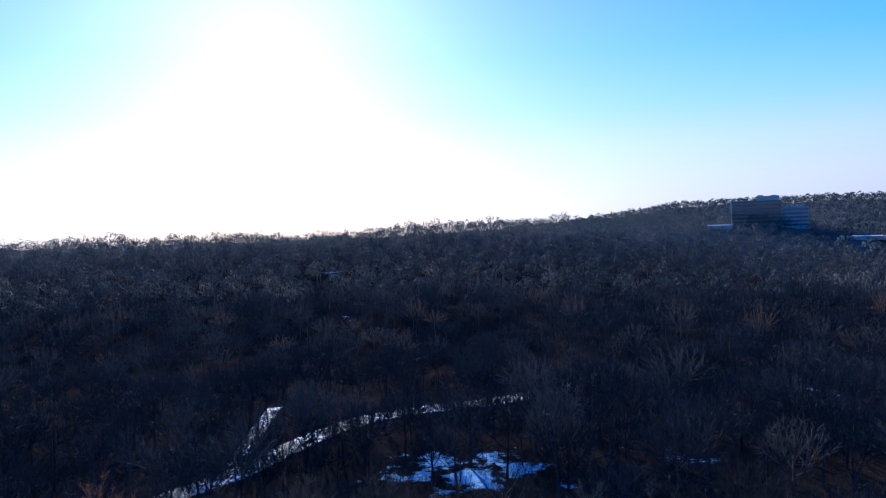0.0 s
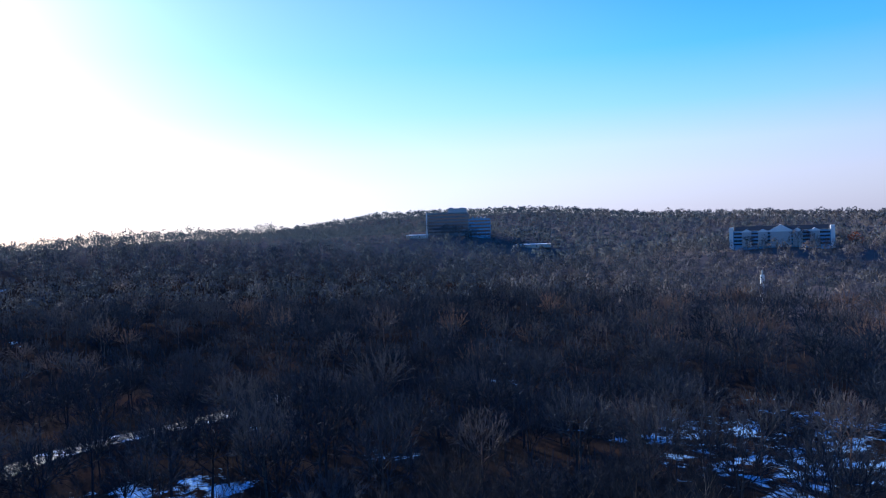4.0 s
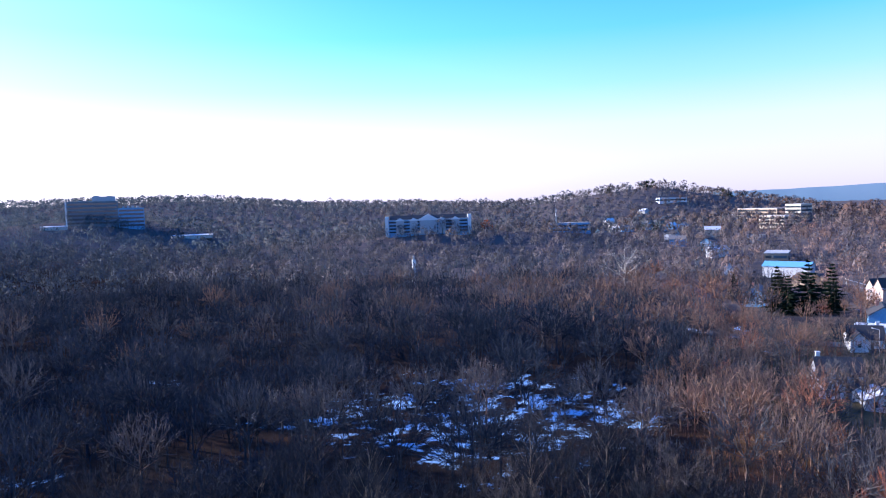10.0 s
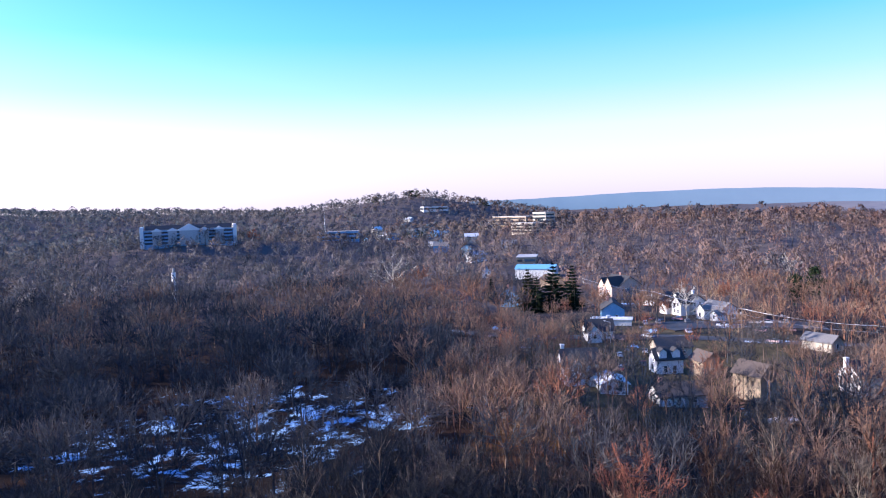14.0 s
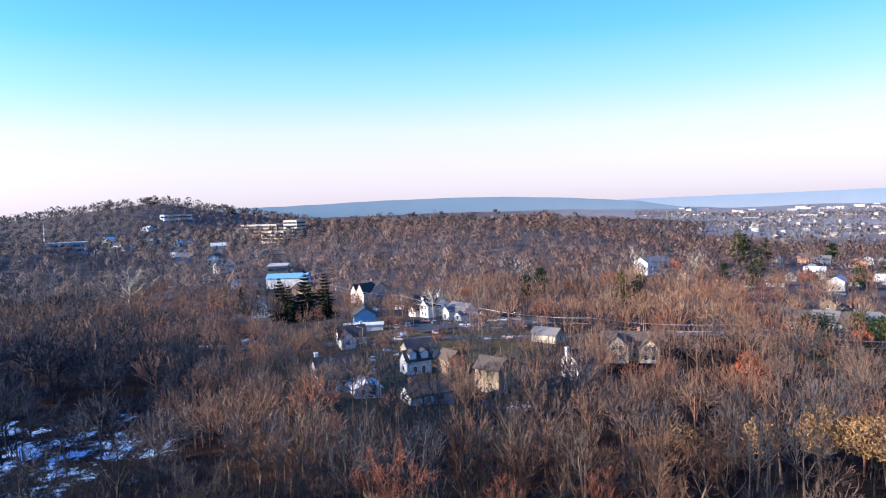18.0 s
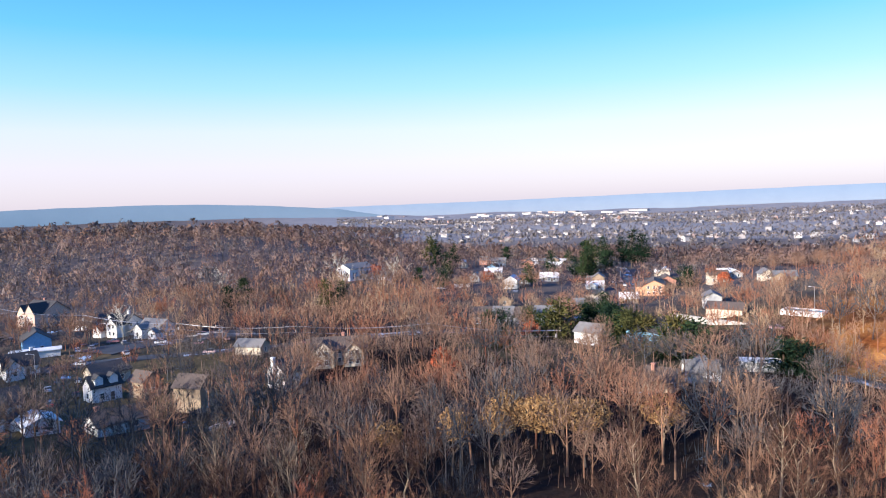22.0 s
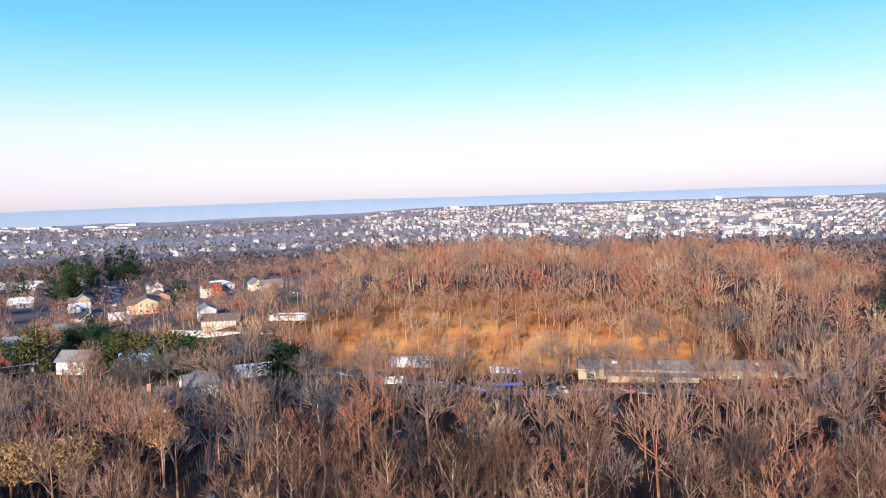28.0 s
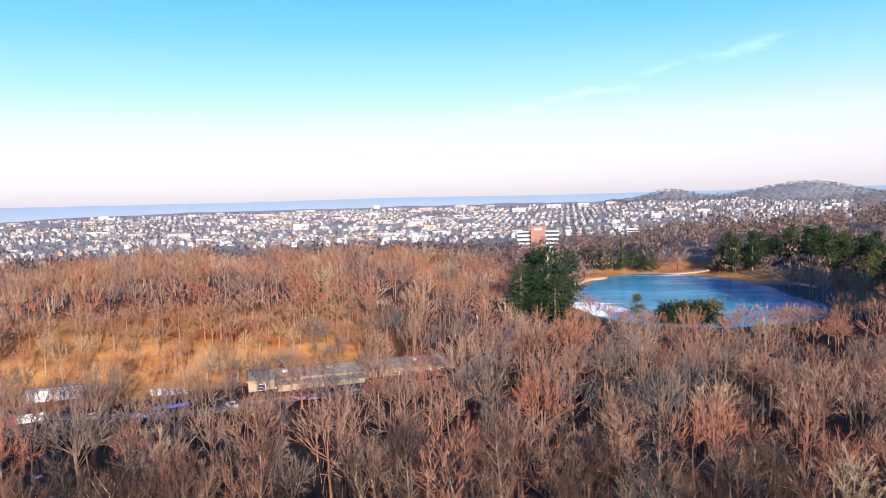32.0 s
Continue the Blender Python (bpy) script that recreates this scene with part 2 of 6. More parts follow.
M_RED = surface("red paint", (0.55, 0.05, 0.04), 0.45, 0.15)
M_RUBBER = surface("black rubber", (0.02, 0.02, 0.02), 0.8, 0.2)


def glass_material():
    m, n, l, b = nodes_of("window glass")
    b.inputs["Base Color"].default_value = (0.03, 0.045, 0.06, 1)
    b.inputs["Roughness"].default_value = 0.06
    b.inputs["Specular IOR Level"].default_value = 0.8
    return m


M_GLASS = glass_material()


# ---- terrain ----
def smooth(a, b, v):
    t = np.clip((v - a) / (b - a), 0, 1)
    return t * t * (3 - 2 * t)


def hump(x, y, cx, cy, long, short, ang, h):
    c, s = math.cos(radians(ang)), math.sin(radians(ang))
    u, v = (x - cx) * c + (y - cy) * s, -(x - cx) * s + (y - cy) * c
    return h * np.exp(-(u / long) ** 2 - (v / short) ** 2)


def waves(x, y, size, seed):
    """Cheap smooth noise between about -1 and 1."""
    r = np.random.RandomState(seed)
    out = 0.0
    for k in range(5):
        a, p = r.uniform(0, math.tau, 2)
        f = math.tau / size * r.uniform(0.6, 1.7)
        out = out + np.sin((x * math.cos(a) + y * math.sin(a)) * f + p + 1.3 * np.sin((y * math.cos(a) - x * math.sin(a)) * f * 0.7 + p * 2))
    return out / 3.0


LAKE_X, LAKE_Y, LAKE_RX, LAKE_RY = -54.0, -366.0, 55.0, 96.0


def lake_depth(x, y):
    """Below 1 inside the lake's shore."""
    a = np.arctan2(y - LAKE_Y, x - LAKE_X)
    wob = 1 + 0.07 * np.sin(3 * a + 0.6) + 0.04 * np.sin(5 * a + 2)
    return np.hypot((x - LAKE_X) / LAKE_RX, (y - LAKE_Y) / LAKE_RY) / wob


def ground_z(x, y):
    x, y = np.asarray(x, float), np.asarray(y, float)
    d = np.hypot(x, y)
    az = np.degrees(np.arctan2(x, y))
    z = hump(x, y, -480, 640, 350, 300, 20, 36)              # wooded hill under the sun
    z = z + hump(x, y, -40, 850, 250, 260, 0, 37)            # next rise
    z = z + hump(x, y, 470, 1400, 800, 400, -35, 76)         # long ridge behind the offices
    z = z + hump(x, y, 1030, 640, 260, 180, -30, 46) + hump(x, y, 1012, 645, 105, 105, 0, 14)         # knoll with the houses
    z = z + hump(x, y, 720, 140, 380, 170, 84, 27)           # woods in the east
    z = z + 14 * smooth(213, 292, d) * smooth(120, 136, az) * (1 - smooth(163, 177, az)) * (1 - smooth(400, 560, d))    # bank and ridge in the north
    z = z + hump(x, y, -270, -640, 260, 160, 10, 37)         # woods behind the lake
    z = z + hump(x, y, 240, 880, 150, 120, 0, 23)            # office terrace
    z = z + hump(x, y, 445, 545, 130, 100, -40, 24) + hump(x, y, 560, 450, 70, 60, 0, 8)          # apartment terrace
    z = z + hump(x, y, -1110, -3700, 270, 380, 10, 66) + hump(x, y, -545, -3900, 150, 300, 0, 48)   # far hills
    z = z + hump(x, y, -158, -246, 40, 40, 0, 64)            # wooded knoll out of view, added to shade the end of the lake
    north = smooth(85, 105, np.abs(az)) * smooth(-0.2, 0.3, x / (d + 1) + 0.6)
    z = z - 26 * north * smooth(400, 900, d)
    z = z + 46 * smooth(125, 150, np.where(az < 0, az + 360, az)) * north * smooth(1500, 3600, d)
    z = z + 2.0 * waves(x, y, 160, 3) * smooth(60, 200, d) + 7 * waves(x, y, 700, 4) * smooth(500, 1500, d)
    k = lake_depth(x, y)
    z = np.where(k < 1.6, z * smooth(1.0, 1.6, k), z)
    return z - 2.5 * (1 - smooth(0.86, 1.05, k))


def mesh_from(name, verts, tris, mats=(), tint=None, mat_index=None, flat=True, normals=None):
    """A triangle mesh from arrays."""
    me = bpy.data.meshes.new(name)
    verts, tris = np.asarray(verts, np.float32), np.asarray(tris, np.int32)
    me.vertices.add(len(verts))
    me.vertices.foreach_set("co", verts.ravel())
    me.loops.add(tris.size)
    me.loops.foreach_set("vertex_index", tris.ravel())
    me.polygons.add(len(tris))
    me.polygons.foreach_set("loop_start", np.arange(0, tris.size, 3, dtype=np.int32))
    me.polygons.foreach_set("use_smooth", np.full(len(tris), normals is not None or not flat))
    for m in mats:
        me.materials.append(m)
    if mat_index is not None:
        me.polygons.foreach_set("material_index", np.asarray(mat_index, np.int32))
    if tint is not None:
        at = me.attributes.new("tint", "FLOAT", "POINT")
        at.data.foreach_set("value", np.asarray(tint, np.float32))
    if normals is not None:
        at = me.attributes.new("custom_normal", "FLOAT_VECTOR", "POINT")
        at.data.foreach_set("vector", np.asarray(normals, np.float32).ravel())
    me.update(calc_edges=True)
    return me


def dome(v):
    """Soft normals of a rounded crown, for sprays of twigs that shade as one mass."""
    top, r = v[:, 2].max(), np.hypot(v[:, 0], v[:, 1]).max() + 0.1
    n = (v - (0, 0, top * 0.42)) / (r, r, top * 0.5)
    n[:, 2] = np.maximum(n[:, 2] + 0.15, -0.1)
    return n / (np.linalg.norm(n, axis=1)[:, None] + 1e-6)


def ground_material():
    m, n, l, b = nodes_of("leaf litter, grass and old snow")
    litter = ramp(n, l, noise_of(n, l, 0.035, 6, 0.7), [(0.3, (0.016, 0.0145, 0.015)), (0.52, (0.027, 0.022, 0.021)), (0.8, (0.066, 0.036, 0.024))])
    fine = ramp(n, l, noise_of(n, l, 1.1, 5, 0.75), [(0.25, (0.55, 0.52, 0.5)), (0.75, (1.15, 1.1, 1.05))])
    litter = mix(n, l, 1.0, litter, fine, "MULTIPLY")
    at = n.new("ShaderNodeAttribute")
    at.attribute_name = "lawn"
    lawn = ramp(n, l, noise_of(n, l, 0.12, 5, 0.7), [(0.3, (0.045, 0.04, 0.026)), (0.7, (0.12, 0.094, 0.052))])
    c = mix(n, l, at.outputs["Fac"], litter, lawn)
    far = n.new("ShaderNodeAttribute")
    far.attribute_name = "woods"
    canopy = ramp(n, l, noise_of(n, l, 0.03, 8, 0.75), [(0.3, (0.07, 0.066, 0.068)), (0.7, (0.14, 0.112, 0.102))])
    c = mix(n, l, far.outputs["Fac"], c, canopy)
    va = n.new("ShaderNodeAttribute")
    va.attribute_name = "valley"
    # Haze over the far valley floor, painted as a paler, greyer ground colour.
    valley_haze = ramp(n, l, noise_of(n, l, 0.012, 8, 0.75), [(0.3, (0.17, 0.175, 0.19)), (0.7, (0.27, 0.25, 0.245))])
    c = mix(n, l, va.outputs["Fac"], c, valley_haze)
    bk = n.new("ShaderNodeAttribute")
    bk.attribute_name = "bank"
    c = mix(n, l, bk.outputs["Fac"], c, mix(n, l, 1.0, mix(n, l, ramp(n, l, noise_of(n, l, 0.06, 6, 0.7), [(0.38, (0, 0, 0)), (0.62, (1, 1, 1))]), (0.29, 0.096, 0.03), (0.55, 0.28, 0.092)), fine, "MULTIPLY"))
    sn = n.new("ShaderNodeAttribute")
    sn.attribute_name = "snow"
    add = n.new("ShaderNodeMath")
    add.operation = "ADD"
    l.new(sn.outputs["Fac"], add.inputs[0])
    l.new(noise_of(n, l, 0.13, 9, 0.74), add.inputs[1])
    edge = ramp(n, l, add.outputs[0], [(1.0, (0, 0, 0)), (1.05, (1, 1, 1))])
    edge_node = edge.node
    edge_node.color_ramp.elements[0].position, edge_node.color_ramp.elements[1].position = 0.93, 0.985
    # The blue of shaded snow is put into its base colour.
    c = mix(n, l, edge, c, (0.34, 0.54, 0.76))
    l.new(c, b.inputs["Base Color"])
    b.inputs["Roughness"].default_value = 0.95
    b.inputs["Specular IOR Level"].default_value = 0.0
    bp = n.new("ShaderNodeBump")
    bp.inputs["Strength"].default_value, bp.inputs["Distance"].default_value = 0.6, 0.15
    l.new(noise_of(n, l, 1.4, 6, 0.7), bp.inputs["Height"])
    l.new(bp.outputs[0], b.inputs["Normal"])
    return m


def bank_amount(x, y):
    """The bank of beech leaves that faces the sun."""
    d, az = np.hypot(x, y), np.degrees(np.arctan2(x, y))
    b = smooth(205, 216, d) * (1 - smooth(268, 300, d)) * smooth(127, 135, az) * (1 - smooth(160, 168, az)) * (1 - 0.45 * smooth(236, 256, d))
    k = lake_depth(x, y)
    b = np.maximum(b, 0.8 * smooth(1.45, 1.2, k) * smooth(-405, -430, y))
    return np.maximum(b, 0.36 * smooth(19, 6, np.hypot(x - 134, y - 60)))


SOUTH_ROAD = [(-84, 112), (-72, 124), (-66, 136), (-61, 153), (-57, 163), (-51, 172), (-43, 179), (-36, 185), (-28, 194), (-19, 204),
              (-68, 147), (-72, 158), (-76, 168), (-79, 178), (-81, 189)]


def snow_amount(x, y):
    """Amount of old snow, its patches placed to fit the camera's view."""
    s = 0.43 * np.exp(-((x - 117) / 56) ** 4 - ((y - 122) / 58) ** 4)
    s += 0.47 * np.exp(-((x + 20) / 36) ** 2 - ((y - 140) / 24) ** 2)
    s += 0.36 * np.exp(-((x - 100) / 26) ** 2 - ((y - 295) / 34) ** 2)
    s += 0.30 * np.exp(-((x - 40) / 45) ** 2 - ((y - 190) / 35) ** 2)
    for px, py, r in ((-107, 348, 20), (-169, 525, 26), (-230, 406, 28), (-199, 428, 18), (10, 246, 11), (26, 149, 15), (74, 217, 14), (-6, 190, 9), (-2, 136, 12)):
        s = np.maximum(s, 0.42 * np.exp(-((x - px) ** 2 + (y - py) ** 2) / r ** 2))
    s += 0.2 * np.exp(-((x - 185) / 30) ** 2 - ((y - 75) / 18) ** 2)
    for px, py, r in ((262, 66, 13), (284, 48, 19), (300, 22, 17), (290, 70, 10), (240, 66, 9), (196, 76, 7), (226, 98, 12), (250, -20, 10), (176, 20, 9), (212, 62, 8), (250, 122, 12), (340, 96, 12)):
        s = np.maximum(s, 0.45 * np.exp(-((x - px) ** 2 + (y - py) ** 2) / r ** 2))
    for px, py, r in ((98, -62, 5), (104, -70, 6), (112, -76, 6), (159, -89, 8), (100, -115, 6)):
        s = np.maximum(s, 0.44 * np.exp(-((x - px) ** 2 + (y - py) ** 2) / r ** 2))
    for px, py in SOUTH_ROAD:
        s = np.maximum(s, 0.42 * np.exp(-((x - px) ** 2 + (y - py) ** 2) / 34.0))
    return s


def lawn_amount(x, y):
    s = smooth(95, 55, np.hypot((x - 230), (y - 60) * 1.3))
    s = np.maximum(s, smooth(150, 110, np.hypot((x - 360) * 0.8, (y + 190) * 1.2)))
    s = np.maximum(s, smooth(70, 50, np.hypot(x - 345, y - 100)))
    s = np.maximum(s, smooth(45, 30, np.hypot(x - 425, y - 185)))
    return np.maximum(s, smooth(60, 45, np.hypot((x - 255) * 0.7, (y + 110))))


def build_ground():
    rad = np.concatenate([[0], np.geomspace(8, 60, 14)[:-1], np.arange(60, 516, 4.6), np.geomspace(520, 4900, 90)])
    na = 440
    ang = np.linspace(0, math.tau, na, endpoint=False)
    R, A = np.meshgrid(rad[1:], ang, indexing="ij")
    x, y = np.concatenate([[0], (R * np.sin(A)).ravel()]), np.concatenate([[0], (R * np.cos(A)).ravel()])
    z = ground_z(x, y)
    nr = len(rad) - 1
    i, j = np.meshgrid(np.arange(nr - 1), np.arange(na), indexing="ij")
    a, b2 = 1 + i * na + j, 1 + i * na + (j + 1) % na
    c, d = a + na, b2 + na
    tris = np.concatenate([np.stack([a, b2, d], -1).reshape(-1, 3), np.stack([a, d, c], -1).reshape(-1, 3),
                           np.stack([np.zeros(na, int), 1 + (np.arange(na) + 1) % na, 1 + np.arange(na)], -1)])
    tris = tris[:, ::-1]
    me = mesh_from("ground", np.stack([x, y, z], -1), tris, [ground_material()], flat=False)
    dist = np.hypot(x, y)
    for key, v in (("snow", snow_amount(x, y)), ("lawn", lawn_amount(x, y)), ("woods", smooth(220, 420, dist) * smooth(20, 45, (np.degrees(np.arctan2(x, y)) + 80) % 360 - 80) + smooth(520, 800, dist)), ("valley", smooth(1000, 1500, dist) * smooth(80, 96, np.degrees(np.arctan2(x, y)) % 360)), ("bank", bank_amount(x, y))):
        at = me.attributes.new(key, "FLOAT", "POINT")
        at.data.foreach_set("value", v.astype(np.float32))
    return tagged(new("ground", me), "brown leaf litter and dry grass with patches of old snow", "ground", kind="structure")


GROUND = build_ground()


def gz(x, y):
    return float(ground_z(x, y))


# ---- lake ----
def build_lake():
    m, n, l, b = nodes_of("thin blue ice with windblown snow")
    tc = n.new("ShaderNodeMapping")
    g = n.new("ShaderNodeNewGeometry")
    l.new(g.outputs["Position"], tc.inputs["Vector"])
    tc.inputs["Scale"].default_value = (0.35, 1.3, 1)
    tc.inputs["Rotation"].default_value = (0, 0, radians(18))
    ice = ramp(n, l, noise_of(n, l, 0.035, 6, 0.65, tc.outputs[0]), [(0.3, (0.015, 0.12, 0.18)), (0.55, (0.035, 0.20, 0.28)), (0.75, (0.12, 0.34, 0.44))])
    at = n.new("ShaderNodeAttribute")
    at.attribute_name = "snow"
    add = n.new("ShaderNodeMath")
    add.operation = "ADD"
    l.new(at.outputs["Fac"], add.inputs[0])
    l.new(noise_of(n, l, 0.05, 7, 0.7, tc.outputs[0]), add.inputs[1])
    cover = ramp(n, l, add.outputs[0], [(0.86, (0, 0, 0)), (0.98, (1, 1, 1))])
    l.new(mix(n, l, cover, ice, (0.80, 0.83, 0.88)), b.inputs["Base Color"])
    rr = ramp(n, l, cover, [(0, (0.22,) * 3), (1, (0.9,) * 3)])
    l.new(rr, b.inputs["Roughness"])
    b.inputs["Specular IOR Level"].default_value = 0.22
    rings = np.linspace(0, 1.03, 22)[1:]
    na = 96
    a = np.linspace(0, math.tau, na, endpoint=False)
    wob = 1 + 0.07 * np.sin(3 * a + 0.6) + 0.04 * np.sin(5 * a + 2)
    # the angle is the true bearing from the centre, as in lake_depth
    k = wob / np.hypot(np.cos(a) / LAKE_RX, np.sin(a) / LAKE_RY)
    x = np.concatenate([[LAKE_X]] + [LAKE_X + r * k * np.cos(a) for r in rings])
    y = np.concatenate([[LAKE_Y]] + [LAKE_Y + r * k * np.sin(a) for r in rings])
    tris = [(0, 1 + j, 1 + (j + 1) % na) for j in range(na)]
    for r in range(len(rings) - 1):
        for j in range(na):
            p, q = 1 + r * na + j, 1 + r * na + (j + 1) % na
            tris += [(p, p + na, q + na), (p, q + na, q)]
    me = mesh_from("lake", np.stack([x, y, np.full_like(x, -0.35)], -1), tris, [m])
    s = 0.66 * np.exp(-((x + 8) / 24) ** 2 - ((y + 322) / 30) ** 2) + 0.36 * np.exp(-((x + 60) / 60) ** 2 - ((y + 452) / 16) ** 2)
    s += 0.3 * np.exp(-((x + 2) / 16) ** 2 - ((y + 370) / 14) ** 2)
    me.attributes.new("snow", "FLOAT", "POINT").data.foreach_set("value", s.astype(np.float32))
    tagged(new("lake", me), "frozen blue lake with white windblown snow near the shore", "lake", kind="structure")


build_lake()


# ---- plants ----
def frusta(p0, p1, r0, r1, n=3):
    """Tapered tubes without caps between the points p0 and p1."""
    p0, p1 = np.asarray(p0, float), np.asarray(p1, float)
    ax = p1 - p0
    ax /= np.linalg.norm(ax, axis=1)[:, None] + 1e-9
    ref = np.where(np.abs(ax[:, 2:3]) > 0.9, [[1.0, 0, 0]], [[0, 0, 1.0]])
    u = np.cross(ax, ref)
    u /= np.linalg.norm(u, axis=1)[:, None] + 1e-9
    w = np.cross(ax, u)
    t = np.arange(n) * math.tau / n
    ring = u[:, None] * np.cos(t)[None, :, None] + w[:, None] * np.sin(t)[None, :, None]
    v = np.concatenate([p0[:, None] + ring * np.asarray(r0)[:, None, None], p1[:, None] + ring * np.asarray(r1)[:, None, None]], 1)
    j = np.arange(n)
    k = (j + 1) % n
    f = np.concatenate([np.stack([j, k, k + n], -1), np.stack([j, k + n, j + n], -1)])
    tris = (f[None] + (np.arange(len(p0)) * 2 * n)[:, None, None]).reshape(-1, 3)
    return v.reshape(-1, 3), tris


def blades(p0, p1, w, rng, out=None):
    """One slim triangle for each twig."""
    p0, p1 = np.asarray(p0, float), np.asarray(p1, float)
    ax = p1 - p0
    if out is None:
        out = (p0 + p1) / 2 * (1, 1, 0.5) - (0, 0, 3.5)
    out = out / (np.linalg.norm(out, axis=1)[:, None] + 1e-6)
    side = np.cross(ax, out + rng.normal(size=ax.shape) * 0.45)
    side /= np.linalg.norm(side, axis=1)[:, None] + 1e-9
    side *= np.asarray(w).reshape(-1, 1) / 2
    side *= np.where((np.cross(side, ax) * out).sum(1) < 0, -1.0, 1.0)[:, None]
    v = np.stack([p0 - side, p0 + side, p1], 1).reshape(-1, 3)
    return v, np.arange(len(v)).reshape(-1, 3)


def joined(pieces):
    vs, ts, o = [], [], 0
    for v, t in pieces:
        vs.append(v)
        ts.append(t + o)
        o += len(v)
    return np.concatenate(vs), np.concatenate(ts)


def sprout(rng, base, way, length, count, lo, hi, spread, ratio, lift):
    """Side shoots along limbs: their starts, ends and the limb each comes from."""
    n = len(base)
    idx = np.repeat(np.arange(n), count)
    f = rng.uniform(lo, hi, len(idx))
    st = base[idx] + way[idx] * (length[idx] * f)[:, None]
    d = way[idx] + rng.normal(size=(len(idx), 3)) * spread
    d[:, 2] += lift
    d /= np.linalg.norm(d, axis=1)[:, None]
    ln = length[idx] * ratio * rng.uniform(0.7, 1.25, len(idx)) * (1.25 - 0.6 * f)
    return st, d, ln


def bare_tree(seed, h=15.0, limbs=9, boughs=6, twigs=7, tw=0.035, wide=1.0, low=0.35, shrubs=0, slim=1.0):
    """A leafless tree about h tall: (wood verts, tris), (twig verts, tris)."""
    rng = np.random.RandomState(seed)
    lean = np.array([rng.normal() * 0.05, rng.normal() * 0.05, 1.0])
    top = h * rng.uniform(0.72, 0.82)
    r = h * 0.0125
    k = 5
    s = np.linspace(0, 1, k + 1)
    axis = lean[None] * (s * top)[:, None]
    axis[1:-1, :2] += rng.normal(size=(k - 1, 2)) * 0.012 * h
    axis[0, 2] = -0.6
    rad = r * (1.25 - 1.05 * s)
    wood = [frusta(axis[:-1], axis[1:], rad[:-1], rad[1:], 6)]
    f = np.linspace(low, 0.97, limbs) + rng.uniform(-0.03, 0.03, limbs)
    st = np.stack([np.interp(f, s, axis[:, c]) for c in range(3)], 1)
    th = rng.uniform(0, math.tau) + np.arange(limbs) * 2.4 + rng.normal(size=limbs) * 0.3
    rise = rng.uniform(0.7, 1.3, limbs) / wide + 0.7 * f
    d = np.stack([np.cos(th), np.sin(th), rise], 1)
    d /= np.linalg.norm(d, axis=1)[:, None]
    ln = h * (0.46 - 0.24 * f) * rng.uniform(0.8, 1.2, limbs) * wide ** 0.5
    mid = st + d * (ln * 0.5)[:, None]
    d2 = d + np.array([0, 0, 0.35])
    d2 /= np.linalg.norm(d2, axis=1)[:, None]
    end = mid + d2 * (ln * 0.55)[:, None]
    rl = r * (0.62 - 0.34 * f) * slim
    wood.append(frusta(st, mid, rl, rl * 0.6, 4))
    wood.append(frusta(mid, end, rl * 0.6, rl * 0.12, 3))
    b0 = np.concatenate([st, mid])
    bd = np.concatenate([d, d2])
    bl = np.concatenate([ln * 0.5, ln * 0.55])
    s1, dd1, l1 = sprout(rng, b0, bd, bl, boughs // 2 + 1, 0.25, 1.0, 0.48, 0.85, 0.22)
    fine = [blades(s1, s1 + dd1 * l1[:, None], np.maximum(l1 * 0.022, tw), rng)]
    s2, dd2, l2 = sprout(rng, s1, dd1, l1, twigs, 0.2, 1.0, 0.55, 0.62, 0.18)
    fine.append(blades(s2, s2 + dd2 * l2[:, None], tw * rng.uniform(0.7, 1.4, len(s2)), rng))
    if shrubs:
        fine.append(brush(rng, shrubs, h * 0.36, h * 0.28, tw))
    return joined(wood), joined(fine)


def brush(rng, count, r, h, width):
    """Saplings and shrubs under a tree."""
    a, d = rng.uniform(0, math.tau, count), r * np.sqrt(rng.uniform(0, 1, count))
    p = np.stack([d * np.cos(a), d * np.sin(a), np.full(count, -0.3)], 1)
    q = p + rng.normal(size=p.shape) * 0.5
    q[:, 2] = h * rng.uniform(0.35, 1.0, count)
    return blades(p, q, width * rng.uniform(0.5, 1.3, count), rng)


